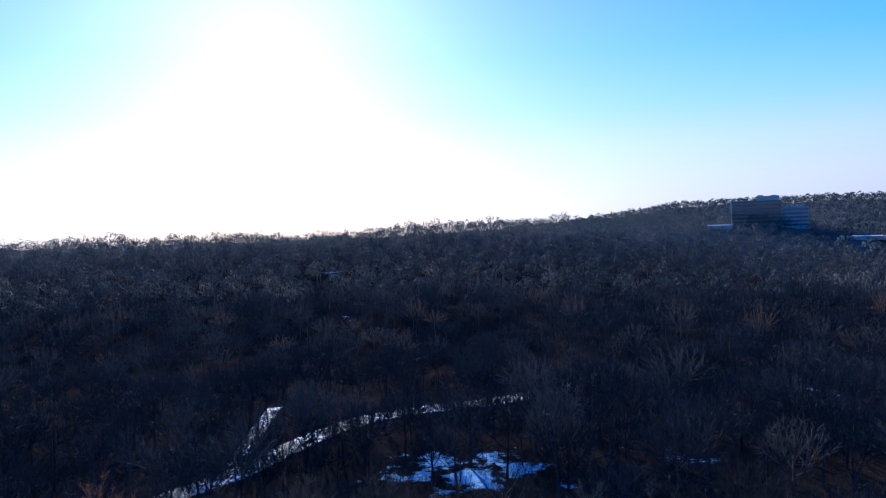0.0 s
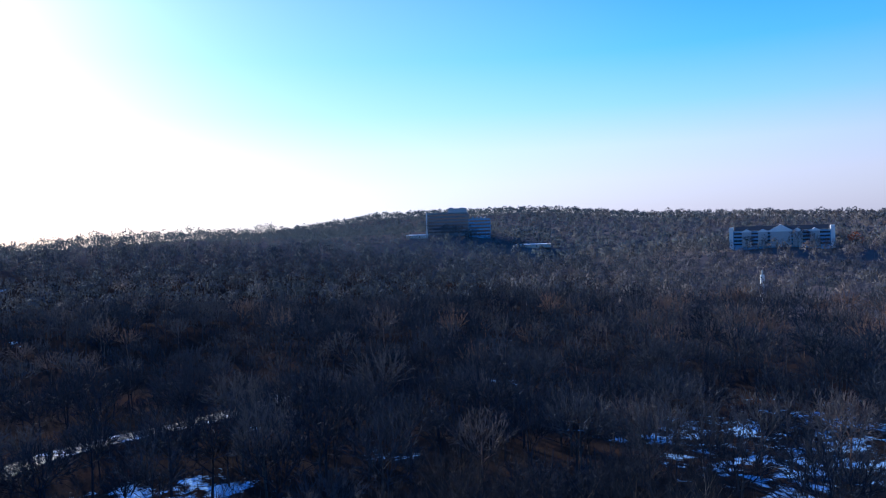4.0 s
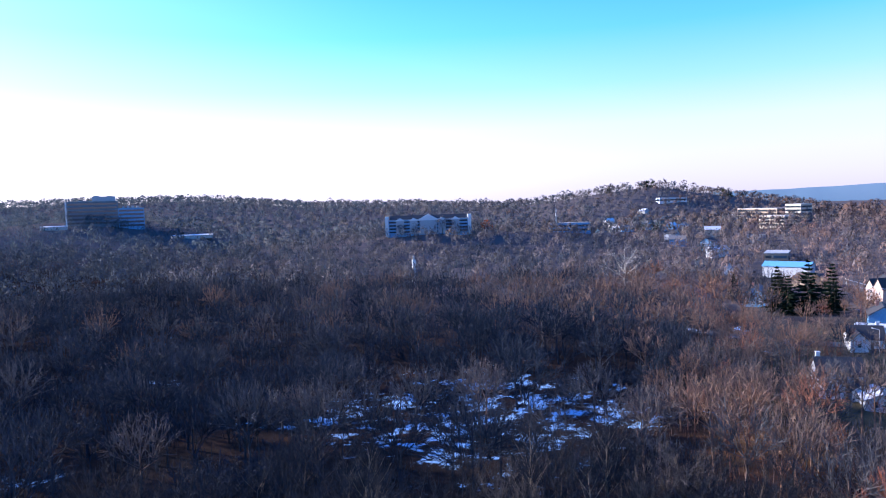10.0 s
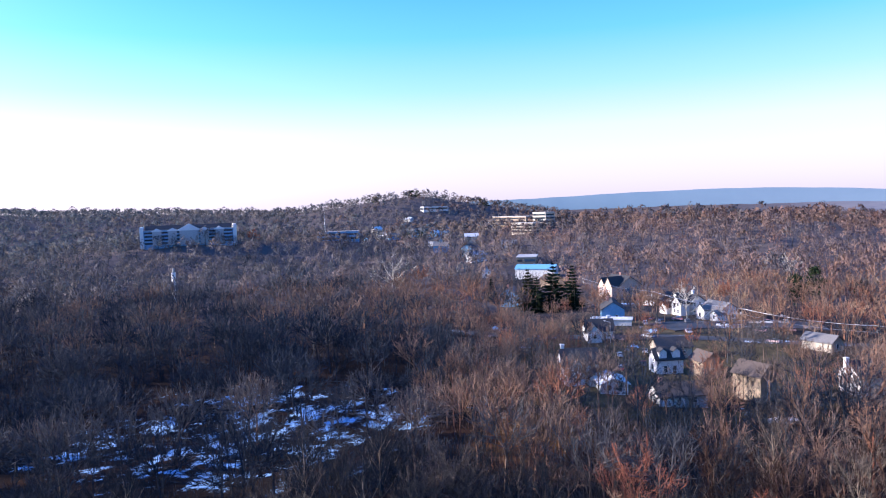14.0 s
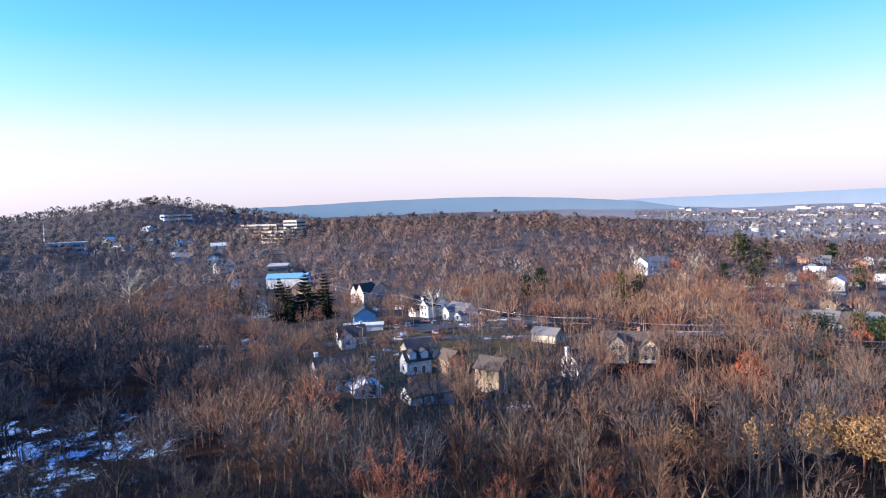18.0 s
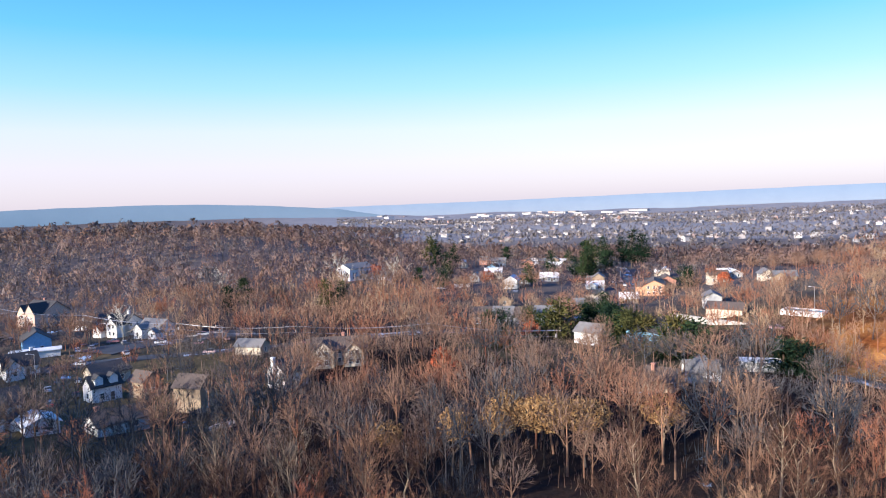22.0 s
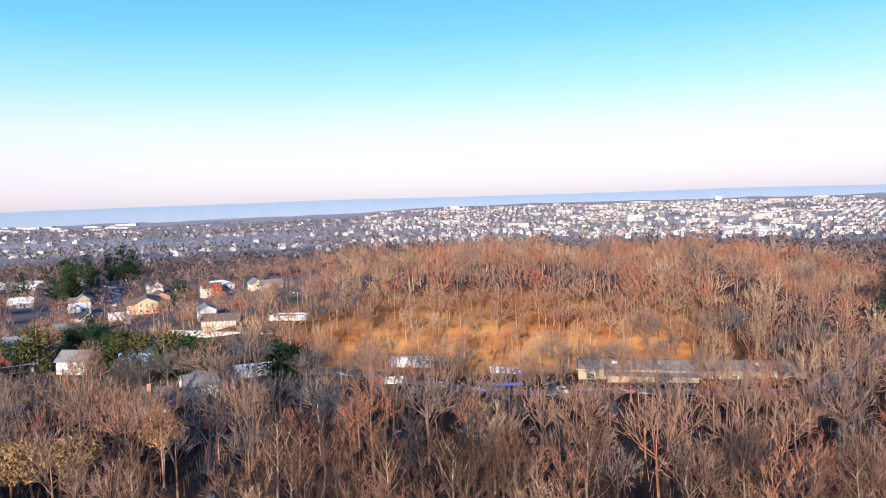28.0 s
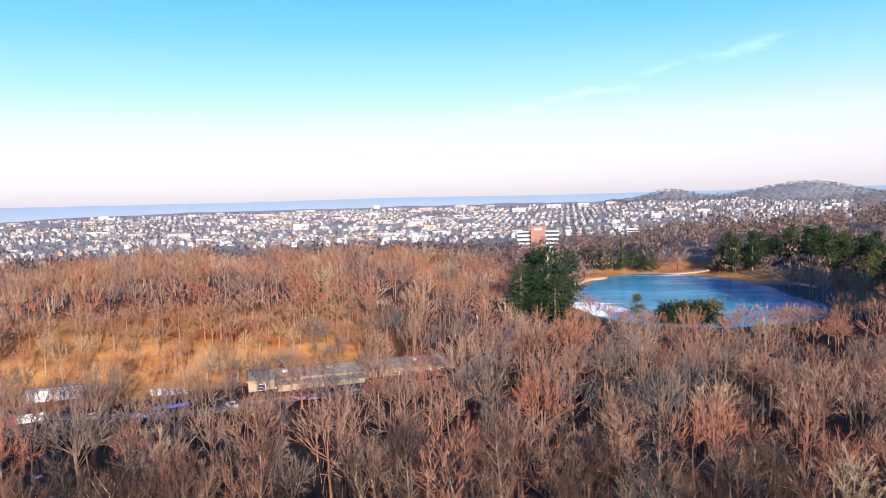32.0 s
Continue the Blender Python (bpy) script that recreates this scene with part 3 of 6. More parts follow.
def tuft(seed, h, count, width=0.5, length=2.0, wide=0.42, lobes=7, low=0):
    """A tree of the woods: fine sprays over the rounded lobes of a broad crown, on a bare trunk."""
    rng = np.random.RandomState(seed)
    R = h * wide
    th = rng.uniform(0, math.tau) + np.arange(lobes) * 2.4
    q = np.sqrt((np.arange(lobes) + 0.4) / lobes)
    lc = np.stack([np.cos(th) * q * R * 0.68, np.sin(th) * q * R * 0.68, h * (0.80 - 0.36 * q ** 2) + rng.normal(size=lobes) * 0.03 * h], 1)
    lr = R * rng.uniform(0.40, 0.58, lobes)
    k = rng.randint(0, lobes, count)
    v = rng.normal(size=(count, 3))
    v += 0.8 * (lc[k] - (0, 0, h * 0.5)) / R + (0, 0, 0.2)
    v /= np.linalg.norm(v, axis=1)[:, None]
    c = lc[k] + v * lr[k][:, None] * rng.uniform(0.72, 1.06, (count, 1)) * (1, 1, 0.85)
    up = np.array([0, 0, 1.0]) - v * v[:, 2:3]
    way = up * 0.8 + v * 0.35 + rng.normal(size=v.shape) * 0.42
    way /= np.linalg.norm(way, axis=1)[:, None]
    ln = length * rng.uniform(0.6, 1.3, (count, 1))
    out = [blades(c - way * ln * 0.6, c + way * ln * 0.4, width * rng.uniform(0.6, 1.4, count), rng, v)]
    out.append(blades([[0, 0, -0.6]], [[0, 0, h * 0.8]], [h * 0.045], rng))
    if low:
        out.append(brush(rng, low, R * 1.1, h * 0.42, width * 0.8))
    return joined(out)


def vase_tree(seed, h, twigs=12, tw=0.09, wide=0.42, ends=40, low=0, fork=0.36, solid=True):
    """A tree of the woods: limbs fan out from a fork and carry upswept twigs to a rounded, broken crown."""
    rng = np.random.RandomState(seed)
    R, r = h * wide, h * 0.013
    base = np.array([rng.normal() * 0.02 * h, rng.normal() * 0.02 * h, h * fork])
    k = np.arange(ends) + 0.5
    zz = 1 - 1.12 * k / ends                                  # from the top of the dome to a little below its waist
    th = rng.uniform(0, math.tau) + k * 2.39996 + rng.normal(size=ends) * 0.25
    rim = np.sqrt(np.maximum(0, 1 - zz ** 2))
    bulge = (1 + 0.16 * np.sin(2 * th + rng.uniform(0, 6)) + 0.12 * np.sin(3 * th + rng.uniform(0, 6))) * rng.uniform(0.72, 1.02, ends)
    tip = np.stack([np.cos(th) * rim * R * bulge, np.sin(th) * rim * R * bulge, h * (0.58 + 0.32 * zz * rng.uniform(0.85, 1.08, ends))], 1)
    m = 7
    a = th[0] + np.arange(m) * math.tau / m + rng.normal(size=m) * 0.2
    mid = base + np.stack([np.cos(a) * R * 0.42, np.sin(a) * R * 0.42, h * rng.uniform(0.14, 0.26, m)], 1)
    mid[0] = base + (0, 0, h * 0.24)
    foot = base + np.stack([0 * a, 0 * a, h * rng.uniform(-0.06, 0.1, m)], 1)
    out = [frusta([[0, 0, -0.6]], [base], [r * 1.2], [r * 0.85], 5 if solid else 3)]
    out.append(frusta([base], [mid[0]], [r * 0.8], [r * 0.5], 3))
    if solid:
        out.append(frusta(foot, mid, np.full(m, r * 0.36), np.full(m, r * 0.2), 3))
    else:
        out.append(blades(foot, mid + (mid - foot) * 0.8, np.full(m, r * 0.7), rng))
    near = np.argmin(((tip[:, None] - mid[None]) ** 2 * (1, 1, 0.35)).sum(-1), 1)
    st = mid[near] - (mid[near] - foot[near]) * rng.uniform(0, 0.35, (ends, 1))
    out.append(blades(st, tip, np.full(ends, max(r * 0.3, tw)), rng))
    idx = np.repeat(np.arange(ends), twigs)
    f = rng.uniform(0.3, 1.0, (len(idx), 1))
    p = st[idx] + (tip - st)[idx] * f
    way = (tip - st)[idx]
    way /= np.linalg.norm(way, axis=1)[:, None]
    way = way * 0.8 + (0, 0, 0.16) + rng.normal(size=way.shape) * 0.42
    way /= np.linalg.norm(way, axis=1)[:, None]
    ln = h * 0.10 * rng.uniform(0.55, 1.3, (len(idx), 1))
    out.append(blades(p, p + way * ln, tw * rng.uniform(0.6, 1.4, len(idx)), rng, way * (1, 1, 0.3) + (tip[idx] - base) / R * 0.5))
    if low:
        out.append(brush(rng, low, R * 1.1, h * 0.24, tw))
    return (*joined(out), sum(len(v) for v, t in out[:3]))


def scatter(pts, variants, rng, tint, size, lo=0.75, hi=1.2):
    """Many plants joined: every variant turned and scaled to its share of the places."""
    V, T, C, N, o = [], [], [], [], 0
    pick = rng.randint(0, len(variants), len(pts))
    for k, (v, t, *wood) in enumerate(variants):
        w = np.where(pick == k)[0]
        if not len(w):
            continue
        a, s = rng.uniform(0, math.tau, len(w)), rng.uniform(lo, hi, len(w)) * size[w]
        c, n = np.cos(a)[:, None], np.sin(a)[:, None]
        e = dome(v)
        N.append(np.stack([e[None, :, 0] * c - e[None, :, 1] * n, e[None, :, 0] * n + e[None, :, 1] * c, np.repeat(e[None, :, 2], len(w), 0)], -1).reshape(-1, 3).astype(np.float32))
        p, s = pts[w], s[:, None]
        x = (v[None, :, 0] * c - v[None, :, 1] * n) * s + p[:, 0:1]
        y = (v[None, :, 0] * n + v[None, :, 1] * c) * s + p[:, 1:2]
        z = v[None, :, 2] * (s * rng.uniform(0.85, 1.15, (len(w), 1))) + p[:, 2:3]
        V.append(np.stack([x, y, z], -1).reshape(-1, 3).astype(np.float32))
        T.append((t[None] + (np.arange(len(w)) * len(v))[:, None, None]).reshape(-1, 3) + o)
        own = np.repeat(tint[w][:, None], len(v), 1)
        if wood:
            own[:, :wood[0]] = np.clip(own[:, :wood[0]] + 0.12, 0, 1)          # trunk and limbs are paler than the twigs
        C.append(own.ravel())
        o += len(w) * len(v)
    return np.concatenate(V), np.concatenate(T), np.concatenate(C), np.concatenate(N)


def stature(x, y):
    """Lower trees in gardens and along the road under the bank, fitted to the camera's view."""
    a, d = polar(x, y)
    s = 1 - 0.26 * lawn_amount(x, y)
    s = s * (1 - 0.32 * smooth(170, 178, a % 360) * (1 - 0.25 * smooth(188, 194, a % 360)) * smooth(190, 235, d) * (1 - smooth(300, 330, d)))
    return s * (1 - 0.16 * smooth(130, 137, a) * (1 - smooth(165, 172, a)) * smooth(118, 150, d) * (1 - smooth(214, 225, d)))


def polar(x, y):
    return np.degrees(np.arctan2(x, y)), np.hypot(x, y)


def jittered(r0, r1, az0, az1, step, rng):
    """Places about one step apart in a ring sector."""
    n = int(math.ceil(2 * r1 / step))
    g = (np.arange(n) - n / 2) * step
    X, Y = np.meshgrid(g, g)
    x = X.ravel() + rng.uniform(-0.36, 0.36, X.size) * step
    y = Y.ravel() + rng.uniform(-0.36, 0.36, X.size) * step
    a, d = polar(x, y)
    a = np.where(a < -90, a + 360, a)
    e = d + 14 * waves(x, y, 60, 5)
    k = (e > r0) & (e <= r1) & (a >= az0) & (a < az1)
    return x[k], y[k]


CLEAR = [(99, -64, 4.5), (106, -71, 4.5), (93, -61, 4)]       # (x, y, radius) kept free of trees


def wooded(x, y, rng):
    """Which places carry a tree."""
    keep = lake_depth(x, y) > 1.06
    keep &= rng.uniform(size=len(x)) > 0.3 * lawn_amount(x, y)
    s = snow_amount(x, y)
    keep &= rng.uniform(size=len(x)) > np.where(s > 0.2, (s - 0.2) * 1.1, 0)
    keep &= rng.uniform(size=len(x)) > 0.9 * bank_amount(x, y) * (1 - smooth(236, 248, np.hypot(x, y)))
    a, d = polar(x, y)
    a = np.where(a < 0, a + 360, a)
    keep &= ~((a > 137) & (a < 168) & (d > 176) & (d < 212) & (rng.uniform(size=len(x)) < 0.2))
    for cx, cy, cr in CLEAR:
        keep &= np.hypot(x - cx, y - cy) > cr
    return keep


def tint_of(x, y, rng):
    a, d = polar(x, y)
    # shade: sunward woods get darker tints in place of their unlit side
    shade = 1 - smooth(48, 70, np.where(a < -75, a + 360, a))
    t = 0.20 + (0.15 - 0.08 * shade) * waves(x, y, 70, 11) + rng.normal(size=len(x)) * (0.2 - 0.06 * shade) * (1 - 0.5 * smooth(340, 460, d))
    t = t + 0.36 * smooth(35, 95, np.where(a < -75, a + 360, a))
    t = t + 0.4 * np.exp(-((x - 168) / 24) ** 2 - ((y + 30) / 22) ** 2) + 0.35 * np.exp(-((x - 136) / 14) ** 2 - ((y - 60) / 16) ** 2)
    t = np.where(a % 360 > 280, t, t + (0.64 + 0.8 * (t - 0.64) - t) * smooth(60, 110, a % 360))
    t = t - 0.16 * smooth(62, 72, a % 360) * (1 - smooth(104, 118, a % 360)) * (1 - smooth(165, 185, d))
    # trees against the sun: backlighting painted as a lower tint
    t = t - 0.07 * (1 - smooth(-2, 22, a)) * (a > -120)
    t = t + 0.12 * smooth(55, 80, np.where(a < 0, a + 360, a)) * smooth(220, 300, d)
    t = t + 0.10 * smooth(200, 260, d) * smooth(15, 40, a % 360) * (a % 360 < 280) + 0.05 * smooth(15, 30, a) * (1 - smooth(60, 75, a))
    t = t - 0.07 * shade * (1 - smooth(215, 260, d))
    t = t - 0.3 * np.exp(-((x - 166) / 44) ** 2 - ((y - 142) / 42) ** 2)          # lower tint painted in for the shade in the hollow
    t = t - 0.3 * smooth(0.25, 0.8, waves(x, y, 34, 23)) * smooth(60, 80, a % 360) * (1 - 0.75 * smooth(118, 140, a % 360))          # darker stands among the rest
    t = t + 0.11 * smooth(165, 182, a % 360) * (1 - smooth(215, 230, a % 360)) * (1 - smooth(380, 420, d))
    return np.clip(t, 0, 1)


# ---- building helpers ----
CUBE_V = np.array([(x, y, z) for z in (0, 1) for y in (-0.5, 0.5) for x in (-0.5, 0.5)], float)
CUBE_T = np.array([(0, 2, 3), (0, 3, 1), (4, 5, 7), (4, 7, 6), (0, 1, 5), (0, 5, 4), (2, 6, 7), (2, 7, 3), (0, 4, 6), (0, 6, 2), (1, 3, 7), (1, 7, 5)])


def boxes(*items):
    """Boxes given by the middle of their base and their size: x, y, z, sx, sy, sz."""
    return joined([(CUBE_V * (sx, sy, sz) + (x, y, z), CUBE_T) for x, y, z, sx, sy, sz in items])


def part(name, vt, material, parent, label="", at=None):
    """One mesh object under a thing or a part."""
    me = vt if isinstance(vt, bpy.types.Mesh) else mesh_from(name, vt[0], vt[1], [material])
    ob = new(name, me)
    ob.parent = parent
    if at is not None:
        ob.matrix_basis = at
    if label:
        tagged(ob, label)
    return ob


def gable_wall(w, d, h, rise):
    """Four walls with gable ends at +-x; open above."""
    v = np.array([(-w / 2, -d / 2, -1), (w / 2, -d / 2, -1), (w / 2, d / 2, -1), (-w / 2, d / 2, -1),
                  (-w / 2, -d / 2, h), (w / 2, -d / 2, h), (w / 2, d / 2, h), (-w / 2, d / 2, h), (-w / 2, 0, h + rise), (w / 2, 0, h + rise)], float)
    t = [(0, 1, 5), (0, 5, 4), (2, 3, 7), (2, 7, 6), (1, 2, 6), (1, 6, 5), (5, 6, 9), (3, 0, 4), (3, 4, 7), (7, 4, 8)]
    return v, np.array(t)


def gable_roof(w, d, h, rise, over=0.5, thick=0.25):
    """Two roof slabs with eaves."""
    sl = rise / (d / 2)
    y1, z1, x1 = d / 2 + over, h - sl * over, w / 2 + over
    out = []
    for s in (-1, 1):
        v = np.array([(-x1, s * y1, z1), (x1, s * y1, z1), (x1, 0, h + rise), (-x1, 0, h + rise)], float)
        v = np.concatenate([v, v + (0, 0, thick)])
        t = np.array([(4, 5, 6), (4, 6, 7), (0, 2, 1), (0, 3, 2), (0, 1, 5), (0, 5, 4), (1, 2, 6), (1, 6, 5), (2, 3, 7), (2, 7, 6), (3, 0, 4), (3, 4, 7)])
        out.append((v, t if s < 0 else t[:, ::-1]))
    return joined(out)


WINDOW_ME = mesh_from("window", *joined([boxes((0, 0, -0.08, 1.2, 0.12, 0.1), (0, 0, 1.4, 1.2, 0.12, 0.1), (-0.55, 0, 0.02, 0.1, 0.12, 1.38), (0.55, 0, 0.02, 0.1, 0.12, 1.38), (0, 0, 0.68, 1.0, 0.08, 0.06))]), [M_TRIM])
PANE_ME = mesh_from("pane", *boxes((0, 0, 0.02, 1.0, 0.05, 1.38)), [M_GLASS])
DOOR_ME = mesh_from("door", *boxes((0, 0, 0, 1.0, 0.12, 2.1)), [M_DOOR])
GARAGE_ME = mesh_from("garage_door", *joined([boxes((0, 0, 0.55 * k, 2.6, 0.1, 0.52)) for k in range(4)]), [M_TRIM])


def windows_on(parent, w, d, h, sides, z0=1.0, storey=2.8, gap=2.9, pane=True):
    """Windows in rows on the walls named by sides; each with its pane."""
    for side in sides:
        length = w if side in "fb" else d
        n = max(1, int((length - 1.2) // gap))
        for st in range(max(1, int((h + 0.4) // storey))):
            for k in range(n):
                u = (k - (n - 1) / 2) * gap
                if side == "f":
                    m = pose(u, -d / 2 - 0.03, z0 + st * storey)
                elif side == "b":
                    m = pose(u, d / 2 + 0.03, z0 + st * storey)
                else:
                    m = pose((w / 2 + 0.03) * (1 if side == "r" else -1), u, z0 + st * storey, 0, 0, 90)
                ob = part("window", WINDOW_ME, None, parent, at=m)
                if pane:
                    part("pane", PANE_ME, None, ob)


HOMES = []                                          # where houses stand


def house(x, y, rz, w, d, h, rise, wall, roof, label, sides="fblr", chimney=None, door="f", wing=None, garage=None, dormer=0, group="houses by the woods", pane=True, clear=1.0, sink=0.0):
    """A gabled house; its ridge runs along its own x axis."""
    HOMES.append((x, y))
    root = new("house")
    root.matrix_world = pose(x, y, gz(x, y) - sink, 0, 0, rz)
    tagged(root, label, "house", group)
    part("wall", gable_wall(w, d, h, rise), wall, root)
    part("roof", gable_roof(w, d, h, rise), roof, root)
    windows_on(root, w, d, h, sides, pane=pane)
    if chimney is not None:
        cx, cy = chimney
        part("chimney", boxes((cx, cy, h * 0.4, 0.9, 0.9, h * 0.6 + rise + 0.9), (cx, cy, h + rise + 0.9, 1.1, 1.1, 0.25)), M_BRICK if wall != M_WHITE else M_WHITE, root)
    if door:
        part("door", DOOR_ME, None, root, at=pose(w * 0.08 + 0.75, -d / 2 - 0.03, 0.15) if door == "f" else pose(w / 2 + 0.03, 0.3, 0.15, 0, 0, 90))
    for wx, wy, ww, wd, wh, wr in (wing if isinstance(wing, list) else [wing] if wing else []):
        v, t = gable_wall(ww, wd, wh, wr)
        r = np.array([(0, -1, 0), (1, 0, 0), (0, 0, 1)], float)
        part("wing", (v @ r.T + (wx, wy, 0), t), wall, root)
        v, t = gable_roof(ww, wd, wh, wr, 0.4)
        part("wing_roof", (v @ r.T + (wx, wy, 0), t), roof, root)
        for wz in (1.0, 3.8) if wh > 4.4 else (1.0,):
            for u in (-1.1, 1.1) if wd > 5.5 else (0,):
                f = part("window", WINDOW_ME, None, root, at=pose(wx + u, wy - ww / 2 - 0.03, wz))
                part("pane", PANE_ME, None, f)
    if garage:
        for g in range(garage):
            part("garage_door", GARAGE_ME, None, root, at=pose(-w / 2 + 2.0 + 3.0 * g, -d / 2 - 0.06, 0.05))
    for k in range(dormer):
        u = (k - (dormer - 1) / 2) * w / dormer
        v, t = gable_wall(2.6, 2.2, 1.9, 0.9)
        rot = np.array([(0, -1, 0), (1, 0, 0), (0, 0, 1)], float)
        dm = part("dormer", (v @ rot.T + (u, -d * 0.27, h + 0.2), t), wall, root)
        v, t = gable_roof(2.6, 2.2, 1.9, 0.9, 0.25, 0.15)
        part("dormer_roof", (v @ rot.T + (u, -d * 0.27, h + 0.2), t), roof, dm)
    CLEAR.append((x, y, (max(w, d) * 0.5 + 1.6) * clear))
    dist = math.hypot(x, y)
    if dist < 420:
        CLEAR.append((x - x / dist * max(w, d) * 0.8, y - y / dist * max(w, d) * 0.8, max(w, d) * 0.42 * clear))
    if 320 < dist < 900:
        for f in (0.9, 1.7) if dist > 420 else (1.6,):
            CLEAR.append((x - x / dist * max(w, d) * f, y - y / dist * max(w, d) * f, max(w, d) * 0.42 * clear))
    return root


# ---- houses in the hollow to the east ----
def east_houses():
    house(430, 181, 98, 26, 12, 6.5, 2.4, M_WHITE, M_ROOF_BLUE, "long white building with a low blue metal roof", "flr", group="houses by the woods")
    house(424, 215, 20, 7, 6, 4.5, 2.2, M_WHITE, M_SHINGLE_GREY, "small white gabled house among bare trees", "fl")
    house(452, 250, 30, 6, 6, 4.5, 2.0, M_CREAM, M_SHINGLE_BROWN, "small cream house among bare trees", "fl")
    house(398, 158, 60, 12, 9, 4.8, 2.6, M_TAN, M_SHINGLE_BROWN, "tan house behind dark spruces", "flr")
    house(322, 150, 12, 12, 10, 5.6, 3.2, M_BLUE, M_SHINGLE_GREY, "blue-grey gabled house beside tall spruces", "flb", chimney=(2, 2))
    house(364, 106, 229, 17, 13, 6.6, 4.6, M_PINK, M_SHINGLE, "large pale brick house with two front gables and a dark roof", "flr", chimney=(-3, 2), wing=[(4.4, -6.5, 8, 7, 6.8, 4.4), (-4.2, -5.5, 7, 6.4, 6.2, 3.8)])
    house(338, 82, 255, 10, 7, 3.0, 1.8, M_BRICK, M_SHINGLE_BROWN, "low red-brick garage with a brown roof", "lr", garage=2)
    house(282, 86, 20, 13, 9, 4.6, 3.0, M_BLUE, M_SHINGLE, "blue house with a dark roof above a pale wall", "flr", chimney=(3, 1.5))
    house(268, 82, 104, 15, 3.6, 2.4, 0.6, M_WHITE, M_ROOF_WHITE, "low white shed with a snowy roof beside the street", "", door="")
    house(316, 63, 230, 13, 9, 5.4, 2.8, M_WHITE, M_SHINGLE, "white two-storey house with front gables and a dark roof", "flr", chimney=(0, 3), wing=[(3.5, -5.5, 6, 6, 5.2, 2.8), (-3.4, -6.5, 7, 5, 3.0, 1.8)], dormer=2)
    house(304, 48, 230, 12, 8, 4.4, 2.6, M_WHITE, M_SHINGLE_GREY, "white house with a grey-green roof beside the parking lot", "flr", wing=[(-2.5, -5, 5, 5, 4.0, 2.2), (4.4, -4.5, 4, 4, 2.8, 1.5)])
    house(248, 81, 300, 10, 8, 3.4, 3.4, M_WHITE, M_SHINGLE, "dark-roofed house with a white front gable", "flr", wing=(-2.6, -4.5, 5, 5, 3.2, 2.4), chimney=(4, 1))
    house(184, 66, 305, 10, 8, 5.4, 3.2, M_WHITE, M_SHINGLE, "large white house with a dark roof and a white chimney", "fblr", chimney=(-4.0, 1.5), wing=[(-2.8, -4.5, 6, 5, 5.0, 2.6), (3.2, -5.2, 6, 4.4, 2.6, 1.6)])
    house(178, 55, 28, 9, 7, 2.6, 1.4, M_WHITE, M_ROOF_WHITE, "low white outbuilding with a snowy roof", "fl", garage=2, door="")
    house(209, 48, 305, 8.0, 6.0, 4.4, 2.6, M_WHITE, M_SHINGLE, "small white house with a dark blue-black roof and dormers", "flr", dormer=2)
    house(229, 51, 305, 11, 7, 3.8, 2.4, M_CREAM, M_SHINGLE_BROWN, "cream house with a brown roof and a long wall", "flr", clear=0.7)
    house(209, 37, 45, 6.6, 5.6, 4.6, 2.2, M_TAN, M_SHINGLE_BROWN, "tan house with a brown roof among bare trees", "flr", clear=0.45)
    house(191, 22, 60, 8.0, 6.2, 6.6, 2.6, M_TAN, M_SHINGLE_BROWN, "tall tan house with a brown roof behind trees", "flr", clear=0.45)
    house(177, 38, 305, 12, 7.5, 2.9, 2.3, M_GREY, M_SHINGLE_BROWN, "long grey ranch house with a brown roof", "flr", chimney=(-4, 1), garage=2)
    house(226, -19, 262, 17, 9, 5.2, 3.0, M_CREAM, M_SHINGLE_BROWN, "cream house with two front gables", "flr", wing=[(-5, -5, 6, 7, 5.0, 3.2), (4.6, -4.6, 6, 6, 4.6, 2.8)], chimney=(1, 2))
    house(204, -2, 310, 8.5, 7.5, 4.8, 3.2, M_WHITE, M_SHINGLE, "dark-roofed house with a white chimney gable", "flr", chimney=(-5.1, 0))
    house(251, 9, 60, 10, 6.5, 3.0, 2.0, M_CREAM, M_SHINGLE_GREY, "low cream house with a grey roof", "flr")
    house(464, -51, 305, 20, 13, 7.5, 3.0, M_WHITE, M_SHINGLE_GREY, "large white hall with a grey-green roof in the russet woods", "flr")
    house(440, -68, 30, 8, 8, 5, 2.5, M_WHITE, M_SHINGLE_GREY, "white house beside the large hall", "fl")
    house(232, -165, 40, 13, 8, 3.2, 2.0, M_CREAM, M_SHINGLE_BROWN, "low cream house with a brown hipped roof", "flr")
    house(163, -108, 70, 8.5, 6.5, 3.0, 2.4, M_WHITE, M_SHINGLE_GREY, "white gabled house with a grey-green roof", "flr", wing=(-2, -5, 5, 5, 3.4, 2.2))
    house(166, -128, 60, 10, 5, 2.8, 0.5, M_GREY, M_ROOF_WHITE, "long shed with a bright white roof", "", door="")
    house(160, -95, 35, 8, 7, 3.0, 2.6, M_TAN, M_SHINGLE_BROWN, "brown gabled house half hidden by trees", "flr", chimney=(2, 1))
    house(216, -124, 20, 14, 9, 5.0, 3.0, M_BLUE, M_SHINGLE, "blue house behind dark spruces", "flr", clear=0.5)
    house(228, -108, 30, 10, 8, 4.0, 2.6, M_WHITE, M_SHINGLE_GREY, "white house with a grey roof beside evergreens", "flr", clear=0.5)


